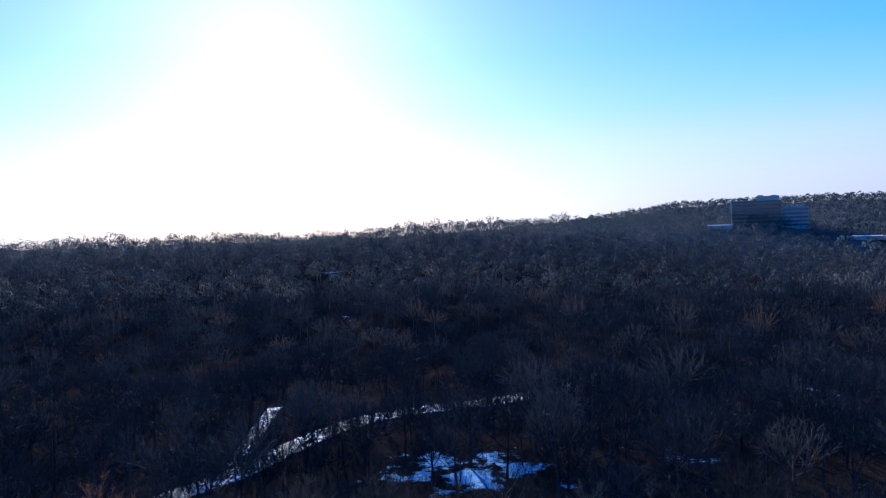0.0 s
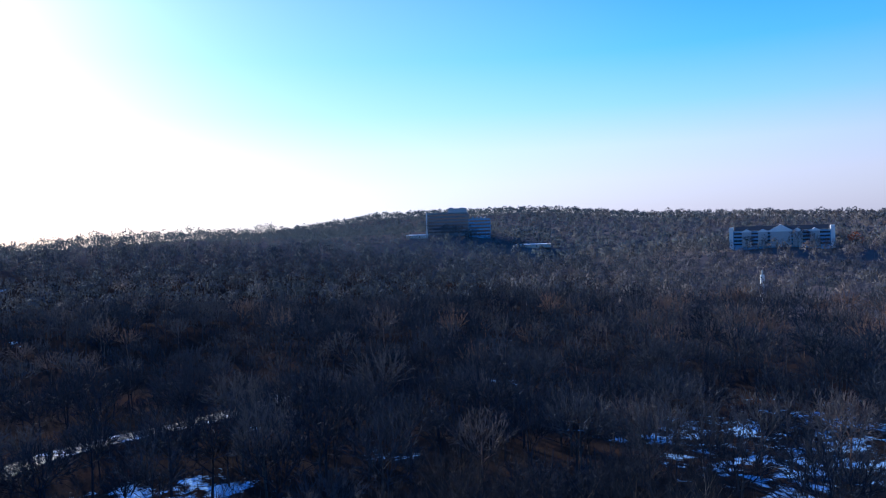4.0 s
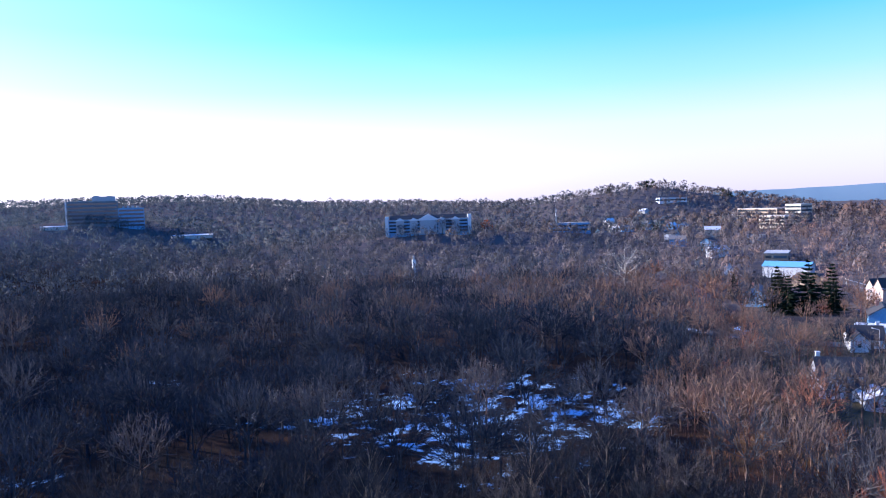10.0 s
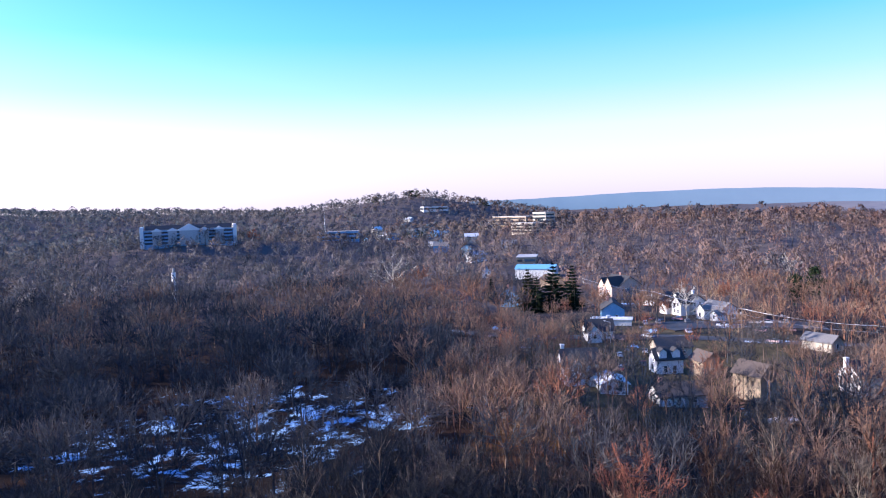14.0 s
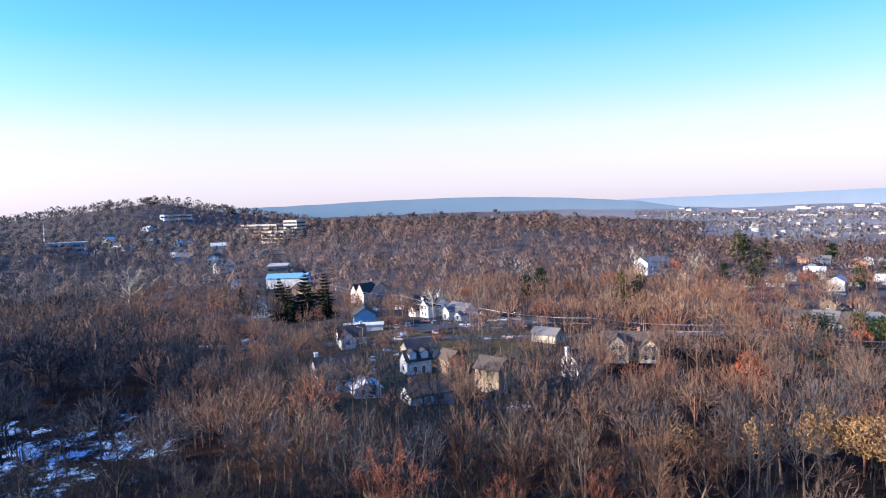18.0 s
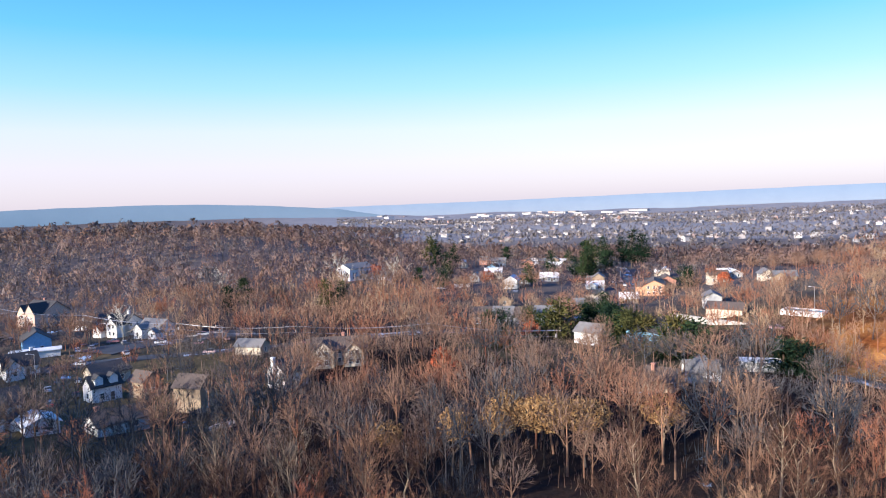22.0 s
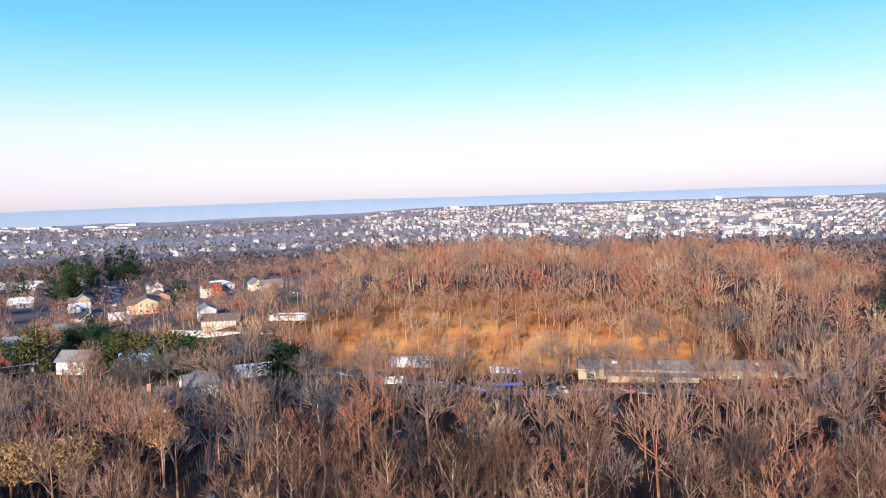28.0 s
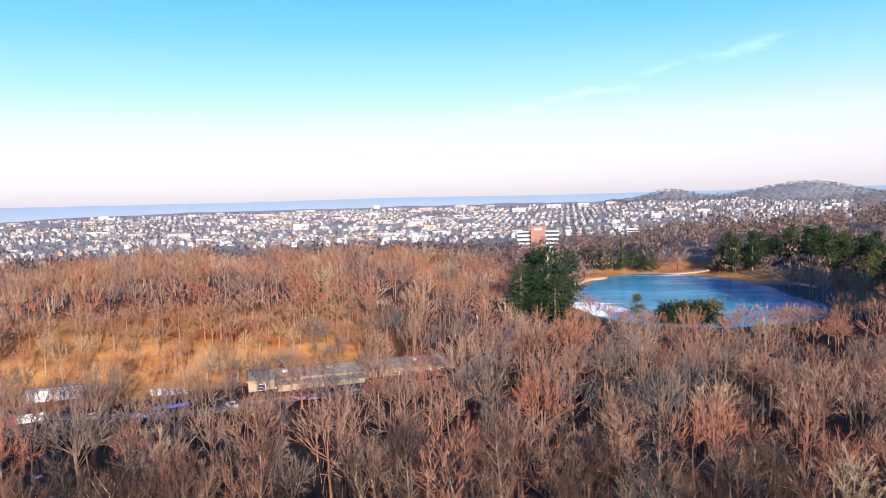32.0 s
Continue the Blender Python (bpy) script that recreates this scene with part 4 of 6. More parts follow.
def garages():
    for k in range(4):
        house(281 - 4.0 * k, -84 - 7.6 * k, 62, 8.2, 11, 3.4 + 0.35 * (k % 2), 3.2, M_GREY, M_SHINGLE_GREY if k % 2 else M_SHINGLE_BROWN,
              "grey terraced unit with a steep weathered roof", "f", group="terraced units", clear=0.9)


def suburb():
    rng = np.random.RandomState(5)
    walls = [(M_WHITE, "white"), (M_GREY, "grey"), (M_CREAM, "cream"), (M_GREY, "grey"), (M_BLUE, "blue-grey"), (M_TAN, "tan"), (M_BRICK, "brick")]
    roofs = [(M_SHINGLE, "dark"), (M_SHINGLE_GREY, "grey"), (M_SHINGLE_BROWN, "brown"), (M_SHINGLE, "dark"), (M_ROOF_WHITE, "snowy")]
    rows = [(408, -96, 0), (410, -108, 1), (434, -124, 0), (435, -138, 1), (368, -129, 0), (385, -139, 1), (420, -164, 0), (391, -156, 1), (562, -214, 0), (540, -228, 1),
            (600, -225, 0), (640, -250, 1), (378, -185, 0), (358, -174, 1), (329, -160, 0), (312, -168, 1), (399, -257, 0), (328, -228, 1), (262, -180, 0), (331, -241, 0),
            (293, -229, 0), (275, -225, 1), (326, -107, 0), (294, -134, 1), (237, -129, 0), (455, -220, 0), (490, -236, 1), (460, -190, 1), (500, -208, 0), (470, -150, 0),
            (505, -165, 1), (432, -258, 0), (520, -140, 0), (560, -170, 1), (450, -105, 1), (480, -180, 0), (412, -198, 0), (346, -200, 1)]
    for x, y, turn in rows:
        (wm, wn_), (rm, rn) = walls[rng.randint(len(walls))], roofs[rng.randint(len(roofs))]
        house(x + rng.uniform(-2, 2), y + rng.uniform(-2, 2), 155 + 90 * turn + rng.uniform(-8, 8), rng.uniform(8, 11.5), rng.uniform(6, 7.5), rng.choice([2.8, 4.6]), rng.uniform(1.7, 2.6),
              wm, rm, f"{wn_} suburban house with a {rn} roof along the street", "fl" if math.hypot(x, y) > 430 else "flr", clear=0.4, group="houses along the street",
              wing=(-3, -4.5, 5, 5, 3.0, 1.8) if rng.uniform() < 0.35 else None, pane=math.hypot(x, y) < 430)
    house(334, -194, 150, 18, 11, 5.6, 2.6, M_PEACH, M_SHINGLE_BROWN, "orange stucco house with a brown roof", "flr", group="houses along the street", wing=(4, -6, 7, 6, 5.0, 2.2))
    house(352, -212, 155, 13, 9, 4.6, 2.4, M_BRICK, M_SHINGLE_BROWN, "red-brick house with a brown roof", "flr", group="houses along the street")


def hill_houses():
    rng = np.random.RandomState(8)
    spots = [(726, 512), (633, 433), (668, 470), (690, 440), (700, 490), (752, 540), (640, 470), (720, 455), (770, 470), (800, 520), (690, 400), (650, 390),
             (780, 430), (830, 480), (860, 560), (600, 360), (560, 330), (620, 330), (540, 290), (580, 270), (505, 265), (870, 420), (760, 380)]
    for k, (x, y) in enumerate(spots):
        wm, wn_ = [(M_WHITE, "white"), (M_BLUE, "blue-grey"), (M_CREAM, "cream"), (M_BLUE, "blue"), (M_GREY, "grey")][k % 5]
        house(x, y, rng.uniform(0, 180), rng.uniform(11, 16), rng.uniform(8, 10), rng.choice([3.6, 5.6, 6.4]), 2.8, wm, [M_SHINGLE, M_SHINGLE_GREY, M_ROOF_WHITE][k % 3],
              f"{wn_} house on the wooded hillside", "fl", group="hillside houses", pane=False)


def block(name, x, y, rz, w, d, floors, wall, label, band=M_GLASS, roof_box=(), floor_h=3.5, base=0.0, fin=None, category="building"):
    """A flat-roofed block with ribbon windows on each floor."""
    root = new(name)
    root.matrix_world = pose(x, y, gz(x, y) + base, 0, 0, rz)
    tagged(root, label, category)
    h = floors * floor_h + 1.0
    part("wall", boxes((0, 0, -3, w, d, h + 3)), wall, root)
    part("roof", boxes((0, 0, h, w + 0.4, d + 0.4, 0.5)), M_CONCRETE, root)
    for f in range(floors):
        for s in (-1, 1):
            part("window", boxes((0, s * (d / 2 + 0.05), f * floor_h + 1.3, w * 0.96, 0.14, floor_h * 0.5)), band, root)
        for s in (-1, 1):
            part("window", boxes((s * (w / 2 + 0.05), 0, f * floor_h + 1.3, 0.14, d * 0.9, floor_h * 0.5)), band, root)
    for bx, by, bw, bd, bh in roof_box:
        part("plant_room", boxes((bx, by, h + 0.5, bw, bd, bh), (bx - bw * 0.3, by, h + 0.5 + bh, bw * 0.2, bd * 0.4, 1.2), (bx + bw * 0.25, by, h + 0.5 + bh, bw * 0.25, bd * 0.5, 0.8)), M_GREY, root)
    for f in fin or ():
        part("stair_tower", boxes(f), M_WHITE, root)
    for k in range(-2, 3):
        u = k * w * 0.22
        CLEAR.append((x + u * math.cos(radians(rz)), y + u * math.sin(radians(rz)), d * 0.5 + 2.5))
    return root


def large_buildings():
    # office on the terrace: two slabs of ribbon windows
    block("office_building", 226, 861, -16, 52, 22, 6, M_SLATE, "slate-grey six-storey office building with dark ribbon windows", roof_box=[(12, 0, 24, 12, 5)], floor_h=4.2, base=0,
          fin=[(-26.4, -9, -2, 1.6, 4, 29)])
    block("office_building", 264, 850, -16, 27, 20, 5, M_BLUE, "blue-grey office wing with rows of windows", floor_h=4.2, base=1, roof_box=[(k * 5 - 8, 0, 2.4, 3, 1.6) for k in range(4)])
    house(315, 800, -20, 42, 14, 3.0, 0.8, M_CONCRETE, M_ROOF_WHITE, "low hall with a snowy flat roof beside the offices", "f", group="halls", pane=False)
    house(181, 841, -10, 26, 10, 3.0, 0.8, M_CONCRETE, M_ROOF_WHITE, "low hall with a snowy flat roof beside the offices", "f", group="halls", pane=False)
    # apartment block with five white gables and end towers
    ax, ay = 436, 522
    apt = block("apartment_building", ax, ay, -40, 78, 15, 4, M_BLUE, "blue-grey apartment building with white gables and end towers", floor_h=3.1, base=-1.0, fin=[(-39.5, -1, -2, 3, 16, 19), (39.5, -1, -2, 3, 16, 19)])
    for k, (u, s) in enumerate([(-27, 5), (-14, 5), (0, 11), (13, 5), (26, 5)]):
        v = np.array([(u - s, -8.6, 12.6), (u + s, -8.6, 12.6), (u, -8.6, 12.6 + s * 0.55), (u - s, 5, 12.6), (u + s, 5, 12.6), (u, 5, 12.6 + s * 0.55)])
        part("gable", (v, np.array([(0, 1, 2), (3, 5, 4), (0, 2, 5), (0, 5, 3), (1, 4, 5), (1, 5, 2)])), M_WHITE, apt, "white pediment gable")
        part("bay", boxes((u, -8.1, 0, s * 1.5, 1.6, 12.6)), M_GREY, apt)
    part("roof_slope", gable_roof(72, 14, 13.2, 4.2, 0.5, 0.3), M_SHINGLE, apt, "dark pitched roof")
    # brick tower beyond the lake
    tx, ty = 27, -640
    tw = new("office_tower")
    tw.matrix_world = pose(tx, ty, -10, 0, 0, 4)
    tagged(tw, "red-brick office tower with white and blue window bands", "building")
    CLEAR.append((tx, ty, 40))
    part("core", boxes((0, 3, -6, 13, 16, 42)), M_BROWN_BRICK, tw, "red-brick core")
    part("sign_bar", boxes((0, 11.2, 32.5, 6, 0.3, 1.6)), M_TRIM, tw)
    for s in (-1, 1):
        for f in range(9):
            part("spandrel", boxes((s * 12.5, 0, f * 3.6 - 2, 12, 15, 1.7)), M_WHITE, tw)
            part("window", boxes((s * 12.5, 0, f * 3.6 - 0.3, 11.6, 14.6, 1.9)), M_GLASS, tw)
        part("roof", boxes((s * 12.5, 0, 30.4, 12.2, 15.2, 1.0)), M_CONCRETE, tw)
    block("office_building", 120, -830, 5, 40, 20, 3, M_CONCRETE, "low pale office building beyond the ridge", floor_h=4)
    block("office_building", -120, -1250, 5, 46, 24, 4, M_GREY, "grey office building in the valley", floor_h=4)
    block("office_building", 470, 205, 20, 26, 14, 3, M_TAN, "tan building behind the bare woods", floor_h=3.2)
    # hilltop school and blocks
    block("school_building", 560, 450, -52, 42, 12, 2, M_BLUE, "low blue-grey school building with a row of windows", floor_h=4.0)
    block("apartment_building", 735, 337, 64, 60, 12, 3, M_TAN, "tan apartment building with a pale roof on the hill", floor_h=3.2)
    block("apartment_building", 690, 281, 70, 18, 14, 5, M_CREAM, "cream apartment tower on the hill", floor_h=3.4)
    block("apartment_building", 668, 292, 70, 30, 12, 3, M_CREAM, "cream apartment building with a flat roof", floor_h=3.2)
    block("hall", 950, 570, -30, 44, 12, 1, M_WHITE, "low white hall on top of the knoll", floor_h=5)


def radio_mast(x, y, h):
    root = new("radio_mast")
    root.matrix_world = pose(x, y, gz(x, y))
    tagged(root, "thin grey lattice radio mast above the trees", "mast")
    legs = [(0.9 * math.cos(a), 0.9 * math.sin(a)) for a in (0, 2.09, 4.19)]
    for lx, ly in legs:
        part("leg", frusta([(lx, ly, -1)], [(lx * 0.3, ly * 0.3, h)], [0.22], [0.14], 4), M_METAL, root)
    n = int(h / 2.5)
    p0, p1 = [], []
    for k in range(n):
        for j in range(3):
            f0, f1 = 1 - 0.7 * k / n, 1 - 0.7 * (k + 1) / n
            (ax, ay), (bx, by) = legs[j], legs[(j + 1) % 3]
            p0.append((ax * f0, ay * f0, k * h / n))
            p1.append((bx * f1, by * f1, (k + 1) * h / n))
    part("brace", frusta(p0, p1, [0.09] * len(p0), [0.09] * len(p0), 3), M_METAL, root)
    part("antenna", boxes((0.5, 0, h - 5, 0.5, 0.5, 2.2), (-0.5, 0, h - 9, 0.5, 0.5, 2.2), (0, 0, h, 0.1, 0.1, 3)), M_WHITE, root)


def strip_building():
    """The long low building under the bank."""
    root = new("roadside_building")
    x0, y0, x1, y1 = 91, -186, 37, -212
    rz = math.degrees(math.atan2(y1 - y0, x1 - x0))
    L = math.hypot(x1 - x0, y1 - y0)
    root.matrix_world = pose((x0 + x1) / 2, (y0 + y1) / 2, min(gz(x0, y0), gz(x1, y1)) - 0.7, 0, 0, rz)
    tagged(root, "long low cream roadside building with a pale gravel flat roof", "building")
    part("wall", boxes((0, 0, -1, L, 12, 4.6)), M_TAN, root)
    part("roof", boxes((0, 0, 3.6, L + 1.2, 13.4, 0.35)), M_GRAVEL, root)
    part("parapet", boxes((0, 6.5, 3.95, L + 1, 0.4, 0.3), (L / 2 + 0.3, 0, 3.95, 0.4, 13, 0.3), (-L / 2 - 0.3, 0, 3.95, 0.4, 13, 0.3)), M_SHINGLE_BROWN, root)
    for s in (-1, 1):
        for k in range(12):
            u = (k - 5.5) * L / 12.5
            f = part("window", WINDOW_ME, None, root, at=pose(u, s * 6.05, 1.1) @ Matrix.Diagonal((1.8, 1, 1.1, 1)))
            part("pane", PANE_ME, None, f)
    for k in range(4):
        part("roof_vent", boxes(((k - 1.5) * 13, 1.5, 3.95, 1.6, 1.4, 0.8)), M_GREY, root)
    part("door", DOOR_ME, None, root, at=pose(-8, 6.1, 0.1))
    part("porch_roof", boxes((-10, -8.6, 2.9, L * 0.42, 5.4, 0.3)), M_GRAVEL, root)
    part("porch_wall", boxes((-10, -8.4, -1, L * 0.40, 4.6, 3.9)), M_TAN, root)
    for k in range(7):
        CLEAR.append((x0 + (x1 - x0) * k / 6, y0 + (y1 - y0) * k / 6, 5.5))


def trailer(x, y, rz):
    root = new("semi_trailer")
    root.matrix_world = pose(x, y, gz(x, y), 0, 0, rz)
    tagged(root, "long white box trailer parked under the bank", "trailer")
    part("box", boxes((0, 0, 1.1, 13.5, 2.6, 2.9)), M_WHITE, root)
    part("chassis", boxes((0, 0, 0.8, 13, 1.0, 0.3)), M_METAL, root)
    part("landing_leg", boxes((4, 0.8, 0, 0.2, 0.2, 0.9), (4, -0.8, 0, 0.2, 0.2, 0.9)), M_METAL, root)
    for wx in (-5.2, -4.0):
        for wy in (-1.1, 1.1):
            part("wheel", frusta([(wx, wy - 0.15, 0.5)], [(wx, wy + 0.15, 0.5)], [0.5], [0.5], 12), M_RUBBER, root)
    CLEAR.append((x, y, 9))


def truck(x, y, rz):
    root = new("truck")
    root.matrix_world = pose(x, y, gz(x, y), 0, 0, rz)
    tagged(root, "red truck cab with a pale flatbed among trees", "truck")
    part("cab", boxes((3.2, 0, 0.7, 1.9, 2.2, 1.2), (3.0, 0, 1.9, 1.4, 2.1, 0.9)), M_RED, root)
    part("windscreen", boxes((3.72, 0, 1.95, 0.08, 1.9, 0.7)), M_GLASS, root)
    part("flatbed", boxes((-0.6, 0, 0.9, 5.6, 2.3, 0.25), (-0.6, 1.1, 1.15, 5.6, 0.1, 1.2), (-0.6, -1.1, 1.15, 5.6, 0.1, 1.2)), M_WHITE, root)
    for wx in (3.1, -2.2):
        for wy in (-1.0, 1.0):
            part("wheel", frusta([(wx, wy - 0.15, 0.48)], [(wx, wy + 0.15, 0.48)], [0.48], [0.48], 12), M_RUBBER, root)
    CLEAR.append((x, y, 6))


CAR_BODY = joined([boxes((0, 0, 0.35, 4.4, 1.8, 0.5), (0, 0, 0.85, 4.2, 1.74, 0.12))])
CAR_CABIN = (np.array([(-1.5, -0.85, 0.9), (1.0, -0.85, 0.9), (1.0, 0.85, 0.9), (-1.5, 0.85, 0.9), (-1.1, -0.7, 1.48), (0.3, -0.7, 1.48), (0.3, 0.7, 1.48), (-1.1, 0.7, 1.48)], float),
             np.array([(0, 1, 5), (0, 5, 4), (1, 2, 6), (1, 6, 5), (2, 3, 7), (2, 7, 6), (3, 0, 4), (3, 4, 7), (4, 5, 6), (4, 6, 7)]))


def cars():
    root = new("car")
    tagged(root, "parked car on the street", "car", "parked cars")
    part("body", CAR_BODY, M_CAR, root)
    cab = part("cabin", CAR_CABIN, M_GLASS, root)
    part("car_roof", boxes((-0.4, 0, 1.46, 1.4, 1.4, 0.06)), M_CAR, cab)
    for wx in (1.35, -1.35):
        for wy in (-0.8, 0.8):
            w = part("wheel", frusta([(wx, wy - 0.1, 0.33)], [(wx, wy + 0.1, 0.33)], [0.33], [0.33], 12), M_RUBBER, root)
            part("rim", boxes((wx, wy * 1.14, 0.18, 0.3, 0.03, 0.3)), M_METAL, w)
    spots = [(291, 62, 100), (286, 57, 20), (279, 30, 100), (297, 34, 95), (263, 52, 20), (232, 60, 15), (214, 56, 20), (330, -176, -25), (356, -189, 155), (384, -201, -25), (412, -215, 155),
             (276, 66, 20), (272, 70, 20), (296, 42, 100), (303, 24, 95), (300, 30, 95), (288, 20, 15), (224, 66, 20), (204, 60, 15), (252, 64, 70), (258, 24, 80), (261, -10, 90), (342, 78, 100), (350, 92, 40), (370, -196, -25), (398, -208, 155), (440, -228, -25), (366, -128, 155), (86, -166, -45), (70, -171, -30), (196, -158, 30), (318, 122, 10), (118, -154, 30), (322, 108, 95)]
    root.matrix_world = pose(285, 44, gz(285, 44) + 0.06, 0, 0, 96)
    for x, y, r in spots:
        copy_thing(root, pose(x, y, gz(x, y) + 0.08, 0, 0, r))


# ---- roads ----
def ribbon(name, pts, width, material, label, lift=0.06):
    """A road draped over the ground."""
    p = np.array(pts, float)
    seg = np.concatenate([[0], np.cumsum(np.hypot(*np.diff(p, axis=0).T))])
    s = np.arange(0, seg[-1], 4.0)
    x, y = np.interp(s, seg, p[:, 0]), np.interp(s, seg, p[:, 1])
    for _ in range(3):
        x[1:-1], y[1:-1] = (x[:-2] + x[1:-1] * 2 + x[2:]) / 4, (y[:-2] + y[1:-1] * 2 + y[2:]) / 4
    tx, ty = np.gradient(x), np.gradient(y)
    n = np.hypot(tx, ty)
    off = np.linspace(-0.5, 0.5, 5) * width
    X, Y = x[:, None] - (ty / n)[:, None] * off, y[:, None] + (tx / n)[:, None] * off
    Z = ground_z(X, Y).max(1, keepdims=True) * 0.5 + ground_z(X, Y) * 0.5 + lift + 0.10
    v = np.stack([X, Y, Z], -1).reshape(-1, 3)
    t = []
    for i in range(len(x) - 1):
        for j in range(4):
            a = i * 5 + j
            t += [(a, a + 5, a + 6), (a, a + 6, a + 1)]
    v2 = v - (0, 0, 0.5)
    k = len(v)
    for i in range(len(x) - 1):
        for a, b in ((i * 5, i * 5 + 5), (i * 5 + 9, i * 5 + 4)):
            t += [(a, a + k, b + k), (a, b + k, b)]
    tagged(new(name, mesh_from(name, np.concatenate([v, v2]), np.array(t), [material])), label, "road", kind="structure")
    for i in range(0, len(x), 2):
        CLEAR.append((x[i], y[i], width * 0.5 + (1.4 * (y[i] < 190) if "south" in name else 0.6)))


def road_material(name, snow):
    m, n, l, b = nodes_of(name)
    c = ramp(n, l, noise_of(n, l, 0.25, 6, 0.7), [(0.3, (0.022, 0.023, 0.027)), (0.7, (0.05, 0.05, 0.054))])
    s = ramp(n, l, noise_of(n, l, 0.11, 7, 0.7), [(snow, (0, 0, 0)), (snow + 0.08, (1, 1, 1))])
    # Road snow holds a painted blue shade tint, not plain white.
    l.new(mix(n, l, s, c, (0.56, 0.64, 0.76)), b.inputs["Base Color"])
    b.inputs["Roughness"].default_value = 0.75
    return m


def roads():
    wet, snowy = road_material("wet asphalt with slush", 0.565), road_material("packed snow on asphalt", 0.53)
    ribbon("road_south", [(-120, 86), (-84, 112), (-66, 136), (-61, 153), (-51, 172), (-40, 183), (-26, 193), (-12, 206), (-2, 216), (6, 226)], 6.6, snowy, "narrow road under packed snow through the woods")
    ribbon("road_spur", [(-70, 140), (-74, 160), (-81, 190)], 4.0, snowy, "snow-covered track into the woods")
    ribbon("road_east", [(236, 150), (242, 105), (251, 69), (258, 40), (262, 5), (264, -40), (262, -80), (282, -140), (310, -158)], 7, wet, "street with wet asphalt and slush")
    ribbon("parking_lot", [(268, 64), (284, 53), (300, 28), (306, 8)], 17, wet, "parking lot of dark asphalt with snow patches")
    ribbon("road_suburb", [(286, -142), (340, -184), (400, -216), (470, -248), (560, -285)], 8, wet, "suburban street of dark wet asphalt")
    ribbon("road_suburb_2", [(350, -120), (400, -142), (460, -168), (540, -205)], 6.5, wet, "side street between the houses")
    ribbon("road_north", [(178, -118), (150, -142), (118, -158), (92, -163), (62, -176), (32, -194), (20, -236), (22, -262), (16, -300), (22, -350), (60, -440)], 5.6, wet, "road under the bank towards the lake")
    ribbon("shore_path", [(8, -345), (2, -395), (-14, -440), (-50, -466), (-90, -468)], 4, surface("pale sandy shore", (0.50, 0.38, 0.24), 0.95, 0.2, 0.8), "pale sandy path along the shore", 0.02)


# ---- poles and wires ----
def tube(c, r, n=4):
    """One unbroken round cable along the points c."""
    t = np.arange(n) * math.tau / n
    ax = c[-1] - c[0]
    side = np.array([-ax[1], ax[0], 0]) / np.hypot(ax[0], ax[1])
    v = (c[:, None] + r * (np.cos(t)[None, :, None] * side + np.sin(t)[None, :, None] * np.array([0, 0, 1.0]))).reshape(-1, 3)
    f = []
    for i in range(len(c) - 1):
        for j in range(n):
            a, b = i * n + j, i * n + (j + 1) % n
            f += [(a, b, b + n), (a, b + n, a + n)]
    return v, np.array(f)


def utility_line():
    tops = []
    for x, y in [(352, 122), (300, 74), (262, 34), (238, -6), (222, -48), (205, -85)]:
        root = new("utility_pole")
        root.matrix_world = pose(x, y, gz(x, y), 0, 0, 58)
        tagged(root, "wooden utility pole with a crossarm", "utility pole", "utility poles")
        part("pole", frusta([(0, 0, -1)], [(0, 0, 11)], [0.17], [0.12], 8), M_POLE, root)
        part("crossarm", boxes((0, 0, 10.2, 2.4, 0.12, 0.14)), M_POLE, root)
        part("transformer", frusta([(0.3, 0, 8.2)], [(0.3, 0, 9.3)], [0.28], [0.28], 10), M_METAL, root)
        for u in (-1.0, 0.0, 1.0):
            part("insulator", boxes((u, 0, 10.34, 0.1, 0.1, 0.2)), M_TRIM, root)
        tops.append([root.matrix_world @ Vector((u, 0, 10.5)) for u in (-1.0, 0.0, 1.0)] + [root.matrix_world @ Vector((0, 0, 8.6))])
    for a, b in zip(tops, tops[1:]):
        for p, q in zip(a, b):
            s = np.linspace(0, 1, 13)
            c = np.array(p)[None] * (1 - s[:, None]) + np.array(q)[None] * s[:, None]
            c[:, 2] -= 1.1 * 4 * s * (1 - s)
            tagged(new("power_line", mesh_from("power_line", *tube(c, 0.03), [M_METAL])), "thin pale overhead wire slung between poles", "wire", "overhead wires")


